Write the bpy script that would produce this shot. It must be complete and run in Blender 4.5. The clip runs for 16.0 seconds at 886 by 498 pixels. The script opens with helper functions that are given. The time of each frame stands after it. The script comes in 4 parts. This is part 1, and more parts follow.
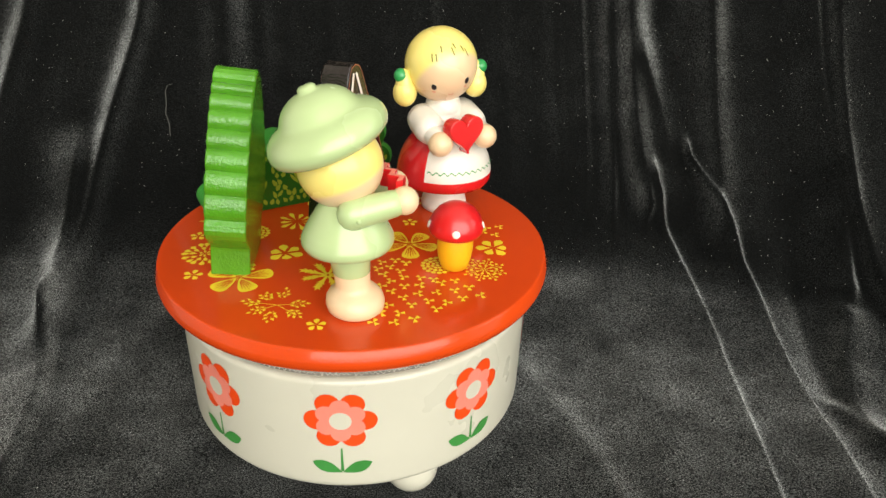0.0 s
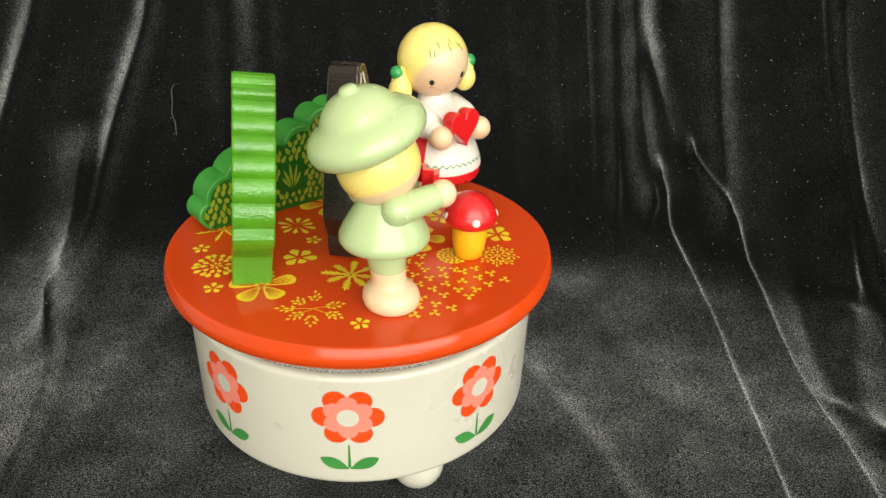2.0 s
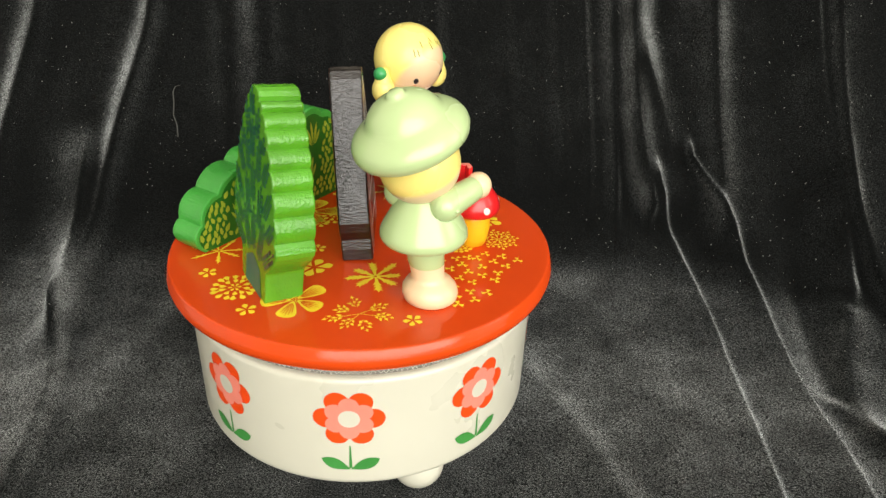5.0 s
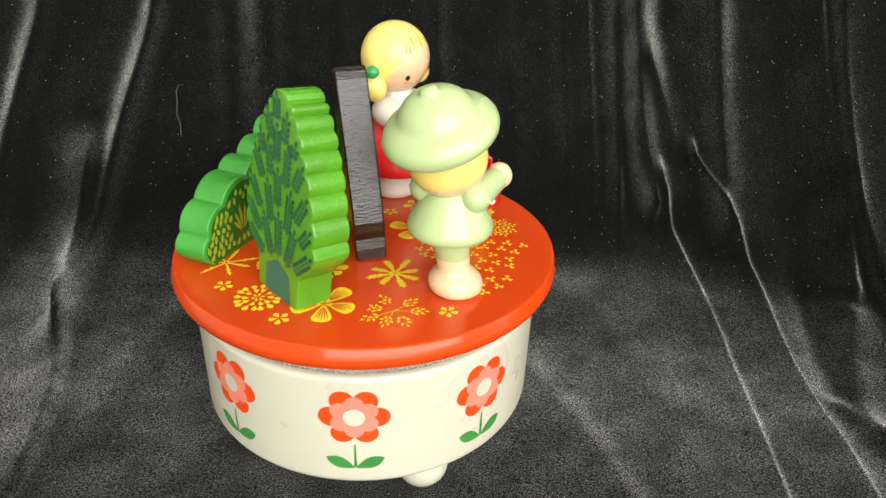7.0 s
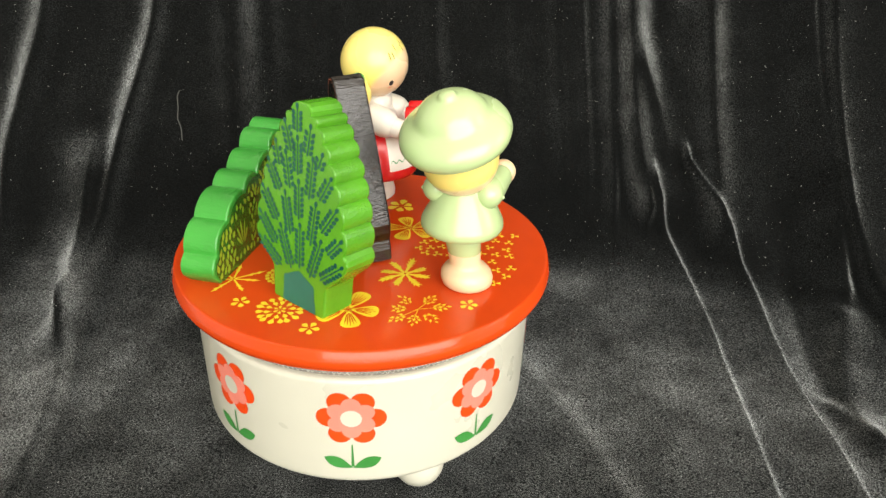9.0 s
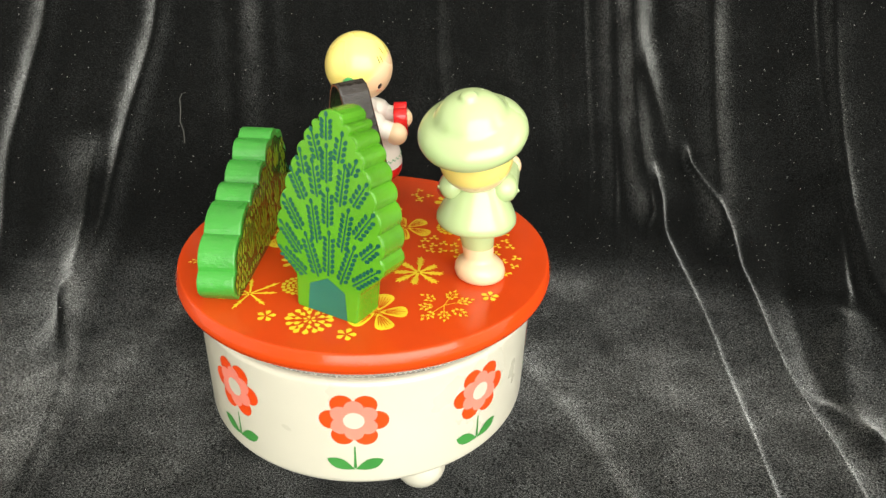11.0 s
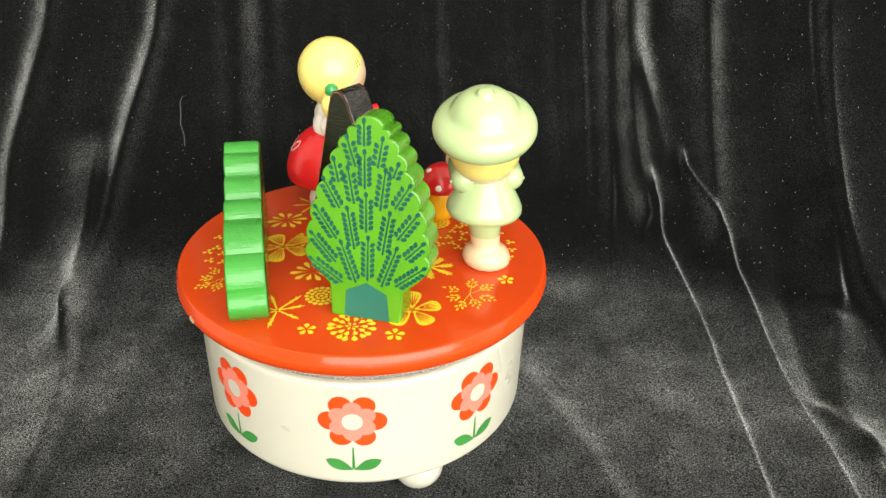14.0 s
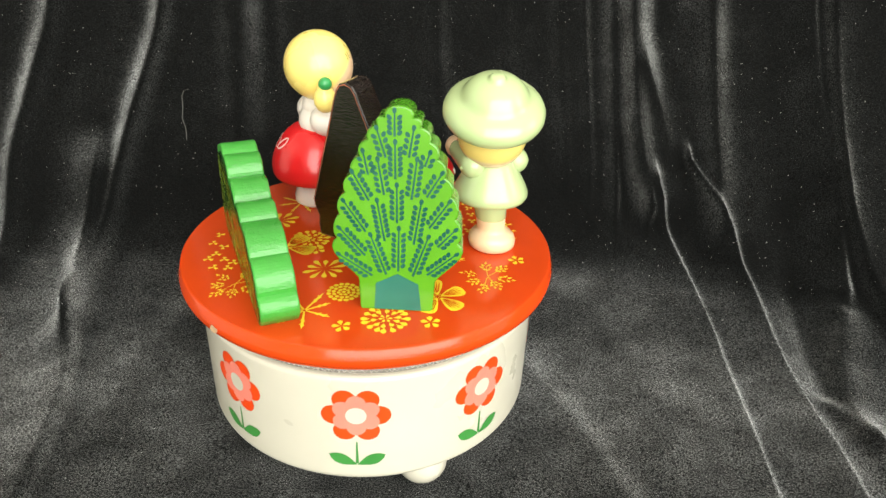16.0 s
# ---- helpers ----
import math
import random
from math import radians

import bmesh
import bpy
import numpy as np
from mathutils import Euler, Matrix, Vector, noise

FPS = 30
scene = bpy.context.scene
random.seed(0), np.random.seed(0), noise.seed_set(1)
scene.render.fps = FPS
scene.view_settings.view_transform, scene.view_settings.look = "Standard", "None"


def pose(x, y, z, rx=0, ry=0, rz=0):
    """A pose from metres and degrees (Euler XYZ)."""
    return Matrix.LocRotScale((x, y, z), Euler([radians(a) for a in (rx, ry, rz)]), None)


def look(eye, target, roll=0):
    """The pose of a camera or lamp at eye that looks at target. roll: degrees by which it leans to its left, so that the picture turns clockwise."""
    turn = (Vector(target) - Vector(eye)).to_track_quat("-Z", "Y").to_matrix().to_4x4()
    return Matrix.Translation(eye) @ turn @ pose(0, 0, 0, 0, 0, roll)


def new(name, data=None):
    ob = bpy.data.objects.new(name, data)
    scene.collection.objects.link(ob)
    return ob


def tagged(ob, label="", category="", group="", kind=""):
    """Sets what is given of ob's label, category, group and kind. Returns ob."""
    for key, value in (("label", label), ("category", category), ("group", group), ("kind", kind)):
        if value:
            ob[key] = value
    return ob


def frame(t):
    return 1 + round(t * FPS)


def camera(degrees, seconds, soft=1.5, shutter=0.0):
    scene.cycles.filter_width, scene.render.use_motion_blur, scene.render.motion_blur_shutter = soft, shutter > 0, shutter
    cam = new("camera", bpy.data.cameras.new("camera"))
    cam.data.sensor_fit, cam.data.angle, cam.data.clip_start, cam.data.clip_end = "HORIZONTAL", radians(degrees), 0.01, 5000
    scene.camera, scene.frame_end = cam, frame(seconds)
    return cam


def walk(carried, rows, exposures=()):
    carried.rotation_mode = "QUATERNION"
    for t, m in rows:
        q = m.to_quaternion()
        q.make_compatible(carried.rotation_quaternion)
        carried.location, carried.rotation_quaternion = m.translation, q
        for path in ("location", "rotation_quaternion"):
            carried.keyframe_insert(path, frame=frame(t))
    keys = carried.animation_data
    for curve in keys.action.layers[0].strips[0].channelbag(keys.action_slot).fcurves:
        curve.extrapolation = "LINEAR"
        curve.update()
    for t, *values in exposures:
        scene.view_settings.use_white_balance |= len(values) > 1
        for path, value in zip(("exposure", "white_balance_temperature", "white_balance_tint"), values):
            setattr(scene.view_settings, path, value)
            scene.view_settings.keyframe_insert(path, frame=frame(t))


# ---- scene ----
U = 0.07            # metres in one modelling unit (the drum's radius is 0.84 of it)

# ---- camera ----
cam = camera(66.18, 16.0)
ROWS = [  # seconds, x, y, z (modelling units), turns in degrees, turntable's angle
    (0.0, 0.0313, -2.9559, 1.5494, 61.382, -1.994, -6.508, -0.3),
    (0.5, 0.0148, -2.9616, 1.5678, 61.373, -1.982, -6.457, 2.44),
    (1.0, 0.0053, -2.9656, 1.5598, 61.365, -1.967, -6.433, 5.17),
    (1.5, 0.005, -2.9699, 1.5571, 61.366, -1.983, -6.432, 7.89),
    (2.0, 0.0052, -2.9738, 1.5517, 61.377, -1.998, -6.405, 10.6),
    (2.5, 0.0047, -2.9778, 1.5572, 61.349, -1.996, -6.395, 13.3),
    (3.0, 0.0017, -2.9869, 1.5545, 61.311, -2.003, -6.413, 15.99),
    (3.5, 0.0045, -2.9892, 1.5617, 61.304, -2.007, -6.411, 18.67),
    (4.0, 0.0055, -2.9933, 1.5701, 61.293, -2.019, -6.437, 21.34),
    (6.5, -0.0145, -2.9812, 1.5866, 61.162, -1.979, -6.339, 34.56),
    (7.0, -0.0189, -2.9908, 1.5817, 61.168, -2.017, -6.393, 37.17),
    (7.5, -0.0145, -2.9995, 1.5932, 61.121, -2.018, -6.339, 39.79),
    (8.0, -0.0177, -3.025, 1.6142, 61.169, -2.014, -6.383, 42.39),
    (8.5, -0.0206, -3.0363, 1.6124, 61.168, -2.016, -6.361, 44.99),
    (9.0, 0.0003, -3.0364, 1.6274, 61.168, -1.928, -6.323, 47.58),
    (11.5, -0.0142, -3.0618, 1.657, 61.12, -1.995, -6.332, 60.45),
    (12.0, -0.0128, -3.0787, 1.6601, 61.065, -2.006, -6.32, 63.0),
    (12.5, -0.0081, -3.0858, 1.6526, 61.032, -2.011, -6.315, 65.56),
    (13.0, -0.0052, -3.0853, 1.6611, 61.114, -2.034, -6.315, 68.1),
    (13.5, -0.0059, -3.0662, 1.6725, 61.091, -2.024, -6.361, 70.65),
    (14.0, -0.0084, -3.0751, 1.6784, 61.236, -2.059, -6.35, 73.19),
    (14.5, -0.0103, -3.073, 1.6663, 61.163, -2.033, -6.287, 75.73),
    (15.0, -0.0129, -3.0726, 1.6566, 61.132, -2.074, -6.275, 78.26),
    (15.5, -0.0155, -3.0743, 1.6537, 61.098, -2.079, -6.267, 80.79),
    (16.0, -0.0224, -3.0629, 1.6432, 61.11, -2.081, -6.263, 83.32),
]
EXPOSURE = [(0.0, -0.06), (4.0, 0.06), (9.0, 0.3), (16.0, 0.42)]
walk(cam, [(r[0], pose(r[1] * U, r[2] * U, r[3] * U, *r[4:7])) for r in ROWS], EXPOSURE)

# ---- light ----
world = bpy.data.worlds.new("daylight")
scene.world = world
world.use_nodes = True
wnt = world.node_tree
sky = wnt.nodes.new("ShaderNodeTexSky")
sky.sky_type, sky.sun_disc, sky.sun_elevation, sky.sun_rotation = "NISHITA", False, radians(40), radians(140)
wnt.links.new(sky.outputs["Color"], wnt.nodes["Background"].inputs["Color"])
wnt.nodes["Background"].inputs["Strength"].default_value = 0.1


def area(name, eye, target, sx, sy, watts, color):
    la = bpy.data.lights.new(name, "AREA")
    la.shape, la.size, la.size_y, la.energy, la.color = "RECTANGLE", sx, sy, watts, color
    ob = new(name, la)
    ob.matrix_world = look(eye, target)
    return ob


# area lamps for daylight, in two unseen openings; the front one suits the highlights
area("offscreen_light", (0.45, -1.38, 0.85), (0.45, 0, 0.85), 2.1, 1.6, 56, (1.0, 0.955, 0.86))
# added lamp for the light from the right; no window is known there
area("offscreen_light", (1.98, -0.1, 0.85), (0, -0.1, 0.85), 1.3, 1.1, 12, (1.0, 0.955, 0.86))

# ---- materials ----
def paint(name, color, rough=0.3, bump=0.0, scale=60.0, vary=0.06, coat=0.0, spec=0.5, grain=1.0):
    m = bpy.data.materials.new(name)
    m.use_nodes = True
    nt = m.node_tree
    b = nt.nodes["Principled BSDF"]
    b.inputs["Roughness"].default_value = rough
    b.inputs["Coat Weight"].default_value = coat
    b.inputs["Coat Roughness"].default_value = 0.07
    b.inputs["Specular IOR Level"].default_value = spec
    tc = nt.nodes.new("ShaderNodeTexCoord")
    n = nt.nodes.new("ShaderNodeTexNoise")
    n.inputs["Scale"].default_value = scale
    n.inputs["Detail"].default_value = 4
    nt.links.new(tc.outputs["Object"], n.inputs["Vector"])
    r = nt.nodes.new("ShaderNodeValToRGB")
    lo = [max(0, c * (1 - vary)) for c in color]
    hi = [min(1, c * (1 + vary)) for c in color]
    r.color_ramp.elements[0].position, r.color_ramp.elements[1].position = 0.35, 0.65
    r.color_ramp.elements[0].color, r.color_ramp.elements[1].color = (*lo, 1), (*hi, 1)
    nt.links.new(n.outputs["Fac"], r.inputs["Fac"])
    nt.links.new(r.outputs["Color"], b.inputs["Base Color"])
    # the gloss is uneven
    g = nt.nodes.new("ShaderNodeMapRange")
    for k, v in zip(("From Min", "From Max", "To Min", "To Max"), (0.3, 0.7, rough * 0.8, min(1, rough * 1.3))):
        g.inputs[k].default_value = v
    nt.links.new(n.outputs["Fac"], g.inputs["Value"])
    nt.links.new(g.outputs["Result"], b.inputs["Roughness"])
    if bump:
        n2 = nt.nodes.new("ShaderNodeTexNoise")
        n2.inputs["Scale"].default_value = scale * 14
        n2.inputs["Detail"].default_value = 6
        mp = nt.nodes.new("ShaderNodeMapping")
        mp.inputs["Scale"].default_value = (1, 1, grain)
        nt.links.new(tc.outputs["Object"], mp.inputs["Vector"])
        nt.links.new(mp.outputs["Vector"], n2.inputs["Vector"])
        bp = nt.nodes.new("ShaderNodeBump")
        bp.inputs["Strength"].default_value = bump
        bp.inputs["Distance"].default_value = 0.0006
        nt.links.new(n2.outputs["Fac"], bp.inputs["Height"])
        nt.links.new(bp.outputs["Normal"], b.inputs["Normal"])
        nt.links.new(bp.outputs["Normal"], b.inputs["Coat Normal"])
    return m


M_LID = paint("vermilion_lacquer", (0.60, 0.058, 0.007), 0.15, 0.03, 25, 0.05, 0.1, 0.36)
M_CREAM = paint("cream_lacquer", (0.60, 0.585, 0.475), 0.3, 0.05, 20, 0.03, 0.25)
M_GOLD = paint("yellow_print", (0.80, 0.61, 0.025), 0.4, 0, 90, 0.1)
M_TREE = paint("leaf_green_paint", (0.075, 0.28, 0.012), 0.2, 0.45, 85, 0.15, 0.35)
M_TREEFACE = paint("light_green_print", (0.092, 0.31, 0.014), 0.2, 0.06, 40, 0.1, 0.3, 0.4)
M_BUSH = paint("emerald_paint", (0.042, 0.275, 0.034), 0.3, 0.5, 30, 0.15, 0.2, 0.5, 2.0)
M_DARK = paint("brown_black_paint", (0.008, 0.0045, 0.0032), 0.2, 0.5, 34, 0.4, 0.5, 0.5, 4.0)
M_MINT = paint("pale_mint_paint", (0.44, 0.56, 0.275), 0.24, 0.03, 25, 0.03, 0.4)
M_SKIN = paint("peach_paint", (0.76, 0.555, 0.34), 0.35, 0.03, 25, 0.04, 0.15)
M_HAIR = paint("lemon_paint", (0.89, 0.74, 0.21), 0.3, 0.03, 25, 0.04, 0.25)
M_RED = paint("red_paint", (0.62, 0.012, 0.014), 0.25, 0.03, 25, 0.05, 0.3)
M_WHITE = paint("white_paint", (0.77, 0.73, 0.645), 0.35, 0.03, 25, 0.03, 0.2)
M_YELLOW = paint("ochre_yellow_paint", (0.80, 0.42, 0.01), 0.3, 0.05, 25, 0.06, 0.25)
M_ORANGE = paint("orange_red_print", (0.78, 0.065, 0.006), 0.4, 0, 60, 0.05)
M_PINK = paint("pink_print", (0.80, 0.235, 0.17), 0.4, 0, 60, 0.05)
M_STEM = paint("green_print", (0.05, 0.25, 0.05), 0.4, 0, 60, 0.08)
M_NEEDLE = paint("dark_teal_print", (0.008, 0.088, 0.062), 0.3, 0, 60, 0.1, 0.0, 0.35)
M_LEAFPR = paint("yellow_green_print", (0.27, 0.36, 0.028), 0.22, 0, 60, 0.12)
M_MESHY = paint("grey_metal_mesh", (0.20, 0.18, 0.15), 0.5, 0.3, 90, 0.3)
M_WOOD = paint("bare_wood", (0.62, 0.42, 0.24), 0.6, 0.2, 60, 0.15)
M_TEAL = paint("teal_print", (0.015, 0.14, 0.10), 0.4, 0, 60, 0.08)
M_DKGREEN = paint("dark_green_print", (0.016, 0.12, 0.012), 0.2, 0.1, 60, 0.15, 0.3)
M_RUST = paint("worn_reddish_edge", (0.32, 0.10, 0.045), 0.55, 0.2, 120, 0.7)
M_RIBBON = paint("green_ribbon_paint", (0.03, 0.30, 0.08), 0.28, 0, 60, 0.05, 0.3)
M_BLUSH = paint("blush_paint", (0.72, 0.30, 0.18), 0.5)
M_LINE = paint("olive_print", (0.11, 0.115, 0.01), 0.5)
M_LINT = paint("pale_lint", (0.4, 0.4, 0.38), 0.9)
M_WALL = paint("off_white_wall", (0.78, 0.76, 0.72), 0.8, 0.1, 8, 0.03)
M_FLOOR = paint("grey_floor", (0.35, 0.33, 0.30), 0.7, 0.1, 8, 0.08)
M_WIRE = paint("dull_wire", (0.55, 0.52, 0.44), 0.45, 0, 60, 0.2)
M_THREAD = paint("grey_thread", (0.10, 0.10, 0.09), 0.9)
M_BLACK = paint("black_print", (0.012, 0.010, 0.010), 0.4)


def airbrushed(name, centre, direction, radius, lo, hi):
    """Hair paint that fades softly into skin paint along a direction of the doll's head."""
    m = paint(name, (0.89, 0.74, 0.21), 0.28, 0.03, 25, 0.04, 0.25)
    nt = m.node_tree
    b = nt.nodes["Principled BSDF"]
    tc = nt.nodes.new("ShaderNodeTexCoord")
    sub = nt.nodes.new("ShaderNodeVectorMath")
    sub.operation = "SUBTRACT"
    sub.inputs[1].default_value = [c * U for c in centre]
    dot = nt.nodes.new("ShaderNodeVectorMath")
    dot.operation = "DOT_PRODUCT"
    dot.inputs[1].default_value = [d / (radius * U) for d in direction]
    mr = nt.nodes.new("ShaderNodeMapRange")
    mr.interpolation_type = "SMOOTHSTEP"
    mr.inputs["From Min"].default_value, mr.inputs["From Max"].default_value = lo, hi
    mix = nt.nodes.new("ShaderNodeMix")
    mix.data_type = "RGBA"
    mix.inputs["B"].default_value = (0.78, 0.56, 0.34, 1)
    old = b.inputs["Base Color"].links[0].from_socket
    nt.links.new(tc.outputs["Object"], sub.inputs[0])
    nt.links.new(sub.outputs[0], dot.inputs[0])
    nt.links.new(dot.outputs["Value"], mr.inputs["Value"])
    nt.links.new(mr.outputs["Result"], mix.inputs["Factor"])
    nt.links.new(old, mix.inputs["A"])
    nt.links.new(mix.outputs["Result"], b.inputs["Base Color"])
    return m


def velvet():
    m = bpy.data.materials.new("black_velvet")
    m.use_nodes = True
    nt = m.node_tree
    b = nt.nodes["Principled BSDF"]
    b.inputs["Roughness"].default_value = 0.9
    b.inputs["Specular IOR Level"].default_value = 0.03
    b.inputs["Sheen Roughness"].default_value = 0.4
    b.inputs["Sheen Tint"].default_value = (0.93, 0.97, 0.95, 1)
    tc = nt.nodes.new("ShaderNodeTexCoord")

    def noise_ramp(scale, detail, p0, p1, v0, v1):
        n = nt.nodes.new("ShaderNodeTexNoise")
        n.inputs["Scale"].default_value, n.inputs["Detail"].default_value = scale, detail
        nt.links.new(tc.outputs["Object"], n.inputs["Vector"])
        r = nt.nodes.new("ShaderNodeMapRange")
        for k, v in zip(("From Min", "From Max", "To Min", "To Max"), (p0, p1, v0, v1)):
            r.inputs[k].default_value = v
        nt.links.new(n.outputs["Fac"], r.inputs["Value"])
        return n, r
    # tufts of the pile, brushed patches and a fine grain
    grain, g = noise_ramp(1900, 3, 0.42, 0.62, 0.12, 2.5)
    patch, p = noise_ramp(60, 5, 0.32, 0.68, 0.6, 1.4)
    # single fibres that stand out of the pile
    fibre, f = noise_ramp(3000, 1, 0.66, 0.76, 0.0, 5.0)
    both = nt.nodes.new("ShaderNodeMath")
    both.operation = "ADD"
    nt.links.new(g.outputs["Result"], both.inputs[0])
    nt.links.new(f.outputs["Result"], both.inputs[1])
    mul = nt.nodes.new("ShaderNodeMath")
    mul.operation = "MULTIPLY"
    nt.links.new(both.outputs[0], mul.inputs[0])
    nt.links.new(p.outputs["Result"], mul.inputs[1])
    sh = nt.nodes.new("ShaderNodeMath")
    sh.operation = "MULTIPLY"
    sh.inputs[1].default_value = SHEEN
    nt.links.new(mul.outputs[0], sh.inputs[0])
    nt.links.new(sh.outputs[0], b.inputs["Sheen Weight"])
    mix = nt.nodes.new("ShaderNodeMix")
    mix.data_type = "RGBA"
    mix.inputs["A"].default_value = (0.002, 0.002, 0.0022, 1)
    mix.inputs["B"].default_value = (0.0065, 0.007, 0.0066, 1)
    nt.links.new(grain.outputs["Fac"], mix.inputs["Factor"])
    nt.links.new(mix.outputs["Result"], b.inputs["Base Color"])
    bp = nt.nodes.new("ShaderNodeBump")
    bp.inputs["Strength"].default_value = 0.5
    bp.inputs["Distance"].default_value = 0.0003
    nt.links.new(grain.outputs["Fac"], bp.inputs["Height"])
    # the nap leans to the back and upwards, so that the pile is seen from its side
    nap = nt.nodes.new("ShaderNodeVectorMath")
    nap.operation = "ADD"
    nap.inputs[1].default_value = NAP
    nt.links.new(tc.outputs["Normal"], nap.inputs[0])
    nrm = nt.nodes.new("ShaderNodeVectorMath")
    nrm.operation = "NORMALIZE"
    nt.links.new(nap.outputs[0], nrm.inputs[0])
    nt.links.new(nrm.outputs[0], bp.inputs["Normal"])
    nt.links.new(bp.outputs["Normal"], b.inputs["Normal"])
    return m


# tilt of the shading normals, tuned to brighten the cloth's floor and right side
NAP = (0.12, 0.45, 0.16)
SHEEN = 0.31
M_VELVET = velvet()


# ---- mesh helpers ----
def part(name, bm, material, parent=None, label="", smooth=True, sharp=()):
    """Links a bmesh, given in modelling units, as one mesh object."""
    bmesh.ops.scale(bm, vec=(U, U, U), verts=bm.verts)
    me = bpy.data.meshes.new(name)
    if smooth:
        for f in bm.faces:
            f.smooth = len(f.verts) < 12 and f.material_index not in sharp
    bm.to_mesh(me)
    bm.free()
    for m in (material if isinstance(material, (list, tuple)) else [material]):
        me.materials.append(m)
    ob = new(name, me)
    ob.parent = parent
    if label:
        tagged(ob, label)
    return ob


def revolve(bm, profile, cx=0, cy=0, seg=48, mat=0, m=None):
    """Adds a surface of revolution of (radius, z) pairs."""
    rings = []
    for r, z in profile:
        if r < 1e-6:
            rings.append([bm.verts.new((cx, cy, z))])
        else:
            rings.append([bm.verts.new((cx + r * math.cos(2 * math.pi * k / seg), cy + r * math.sin(2 * math.pi * k / seg), z)) for k in range(seg)])
    made = [v for ring in rings for v in ring]
    for a, b in zip(rings, rings[1:]):
        for k in range(seg):
            j = (k + 1) % seg
            q = [a[k % len(a)], a[j % len(a)], b[j % len(b)], b[k % len(b)]]
            q = list(dict.fromkeys(q))
            if len(q) > 2:
                bm.faces.new(q).material_index = mat
    if m is not None:
        bmesh.ops.transform(bm, matrix=m, verts=made)
    return made


def ball(bm, c, r, mat=0, seg=24, squash=(1, 1, 1), rot=None):
    m = Matrix.Translation(c) @ (rot if rot is not None else Matrix()) @ Matrix.Diagonal((r * squash[0], r * squash[1], r * squash[2], 1))
    prof = [(math.sin(math.pi * k / 14), math.cos(math.pi * k / 14)) for k in range(15)]
    prof[0], prof[-1] = (0, 1), (0, -1)
    return revolve(bm, prof[::-1], seg=seg, mat=mat, m=m)


def round_rim(r, z0, z1, rho, n=8):
    """Profile of a disc from its lower to its upper middle, with rounded edges."""
    p = [(0, z0)]
    for k in range(n + 1):
        a = -math.pi / 2 + math.pi / 2 * k / n
        p.append((r - rho + rho * math.cos(a), z0 + rho + rho * math.sin(a)))
    for k in range(n + 1):
        a = math.pi / 2 * k / n
        p.append((r - rho + rho * math.cos(a), z1 - rho + rho * math.sin(a)))
    p.append((0, z1))
    return p


def slab(bm, outline, thick, m, bevel=0.012, mat_face=0, mat_side=0):
    """Adds a board: the outline (u, v) in the plane u, v; its thickness runs along w from 0 to thick. m places it."""
    n = len(outline)

    def inset(k, d):
        a, b, c = (Vector(outline[(k + j) % n]) for j in (-1, 0, 1))
        t = (c - a).normalized()
        return b + Vector((-t.y, t.x)) * d
    rings = []
    for w, d in ((0, bevel), (bevel * 0.3, bevel * 0.3), (bevel, 0), (thick - bevel, 0), (thick - bevel * 0.3, bevel * 0.3), (thick, bevel)):
        rings.append([bm.verts.new(m @ Vector((*inset(k, d), w))) for k in range(n)])
    for a, b in zip(rings, rings[1:]):
        for k in range(n):
            j = (k + 1) % n
            bm.faces.new((a[k], a[j], b[j], b[k])).material_index = mat_side
    for ring, flip in ((rings[0], True), (rings[-1], False)):
        f = bm.faces.new(ring[::-1] if flip else ring)
        f.material_index = mat_face
    bmesh.ops.recalc_face_normals(bm, faces=bm.faces)


MOVERS = []         # all that turns with the turntable


def thing(name, label, category, turns=False, **kw):
    ob = tagged(new(name), label, category, **kw)
    if turns:
        MOVERS.append(ob)
    return ob


# ---- the cloth ----
FOLDS = []


def fold(points, left, right, h, fade=0.25, top=None):
    """A fold of the cloth: its crest (q, x) from the back to the front, the widths of its flanks and its height."""
    FOLDS.append((np.array(points, float)[::-1], left, right, h, fade, fade if top is None else top))


PROFILE = np.array([(-5, -1.0), (0.3, -1.0), (0.6, -0.965), (0.9, -0.865), (1.2, -0.72), (1.36, -0.54), (1.47, -0.3), (1.62, 0.0), (1.78, 0.27),
                    (1.93, 0.58), (2.08, 1.0), (2.18, 1.6), (2.26, 2.4), (2.3, 3.4)])
# sharp pleats that run down the wall and out over the floor
fold([(2.30, 1.75), (2.03, 1.78), (1.90, 1.80), (1.73, 1.82), (1.62, 1.84), (1.50, 1.89)], 0.06, 0.22, 0.15, 0.12)
fold([(1.54, 1.92), (1.50, 1.93), (1.36, 2.07), (1.18, 2.14), (0.80, 2.16), (0.30, 2.10), (-0.18, 2.01), (-0.49, 1.95), (-1.20, 1.82)], 0.5, 0.022, 0.07, 0.25, 0.06)
fold([(1.62, 2.13), (1.54, 2.23), (1.45, 2.34), (1.36, 2.46), (1.21, 2.52), (0.88, 2.51), (0.48, 2.49), (0.04, 2.44), (-0.32, 2.37), (-1.00, 2.25)], 0.2, 0.025, 0.075, 0.1, 0.06)
fold([(1.90, 1.88), (1.84, 1.94), (1.76, 1.99), (1.66, 2.02)], 0.06, 0.15, 0.06, 0.1)
fold([(2.30, 2.20), (2.05, 2.24), (1.92, 2.27), (1.76, 2.28), (1.51, 2.30), (1.44, 2.31)], 0.085, 0.2, 0.14, 0.15)
fold([(2.30, 2.72), (2.06, 2.79), (1.94, 2.83), (1.76, 2.87), (1.56, 2.91), (1.41, 2.955), (1.32, 2.965)], 0.14, 0.06, 0.11, 0.1)
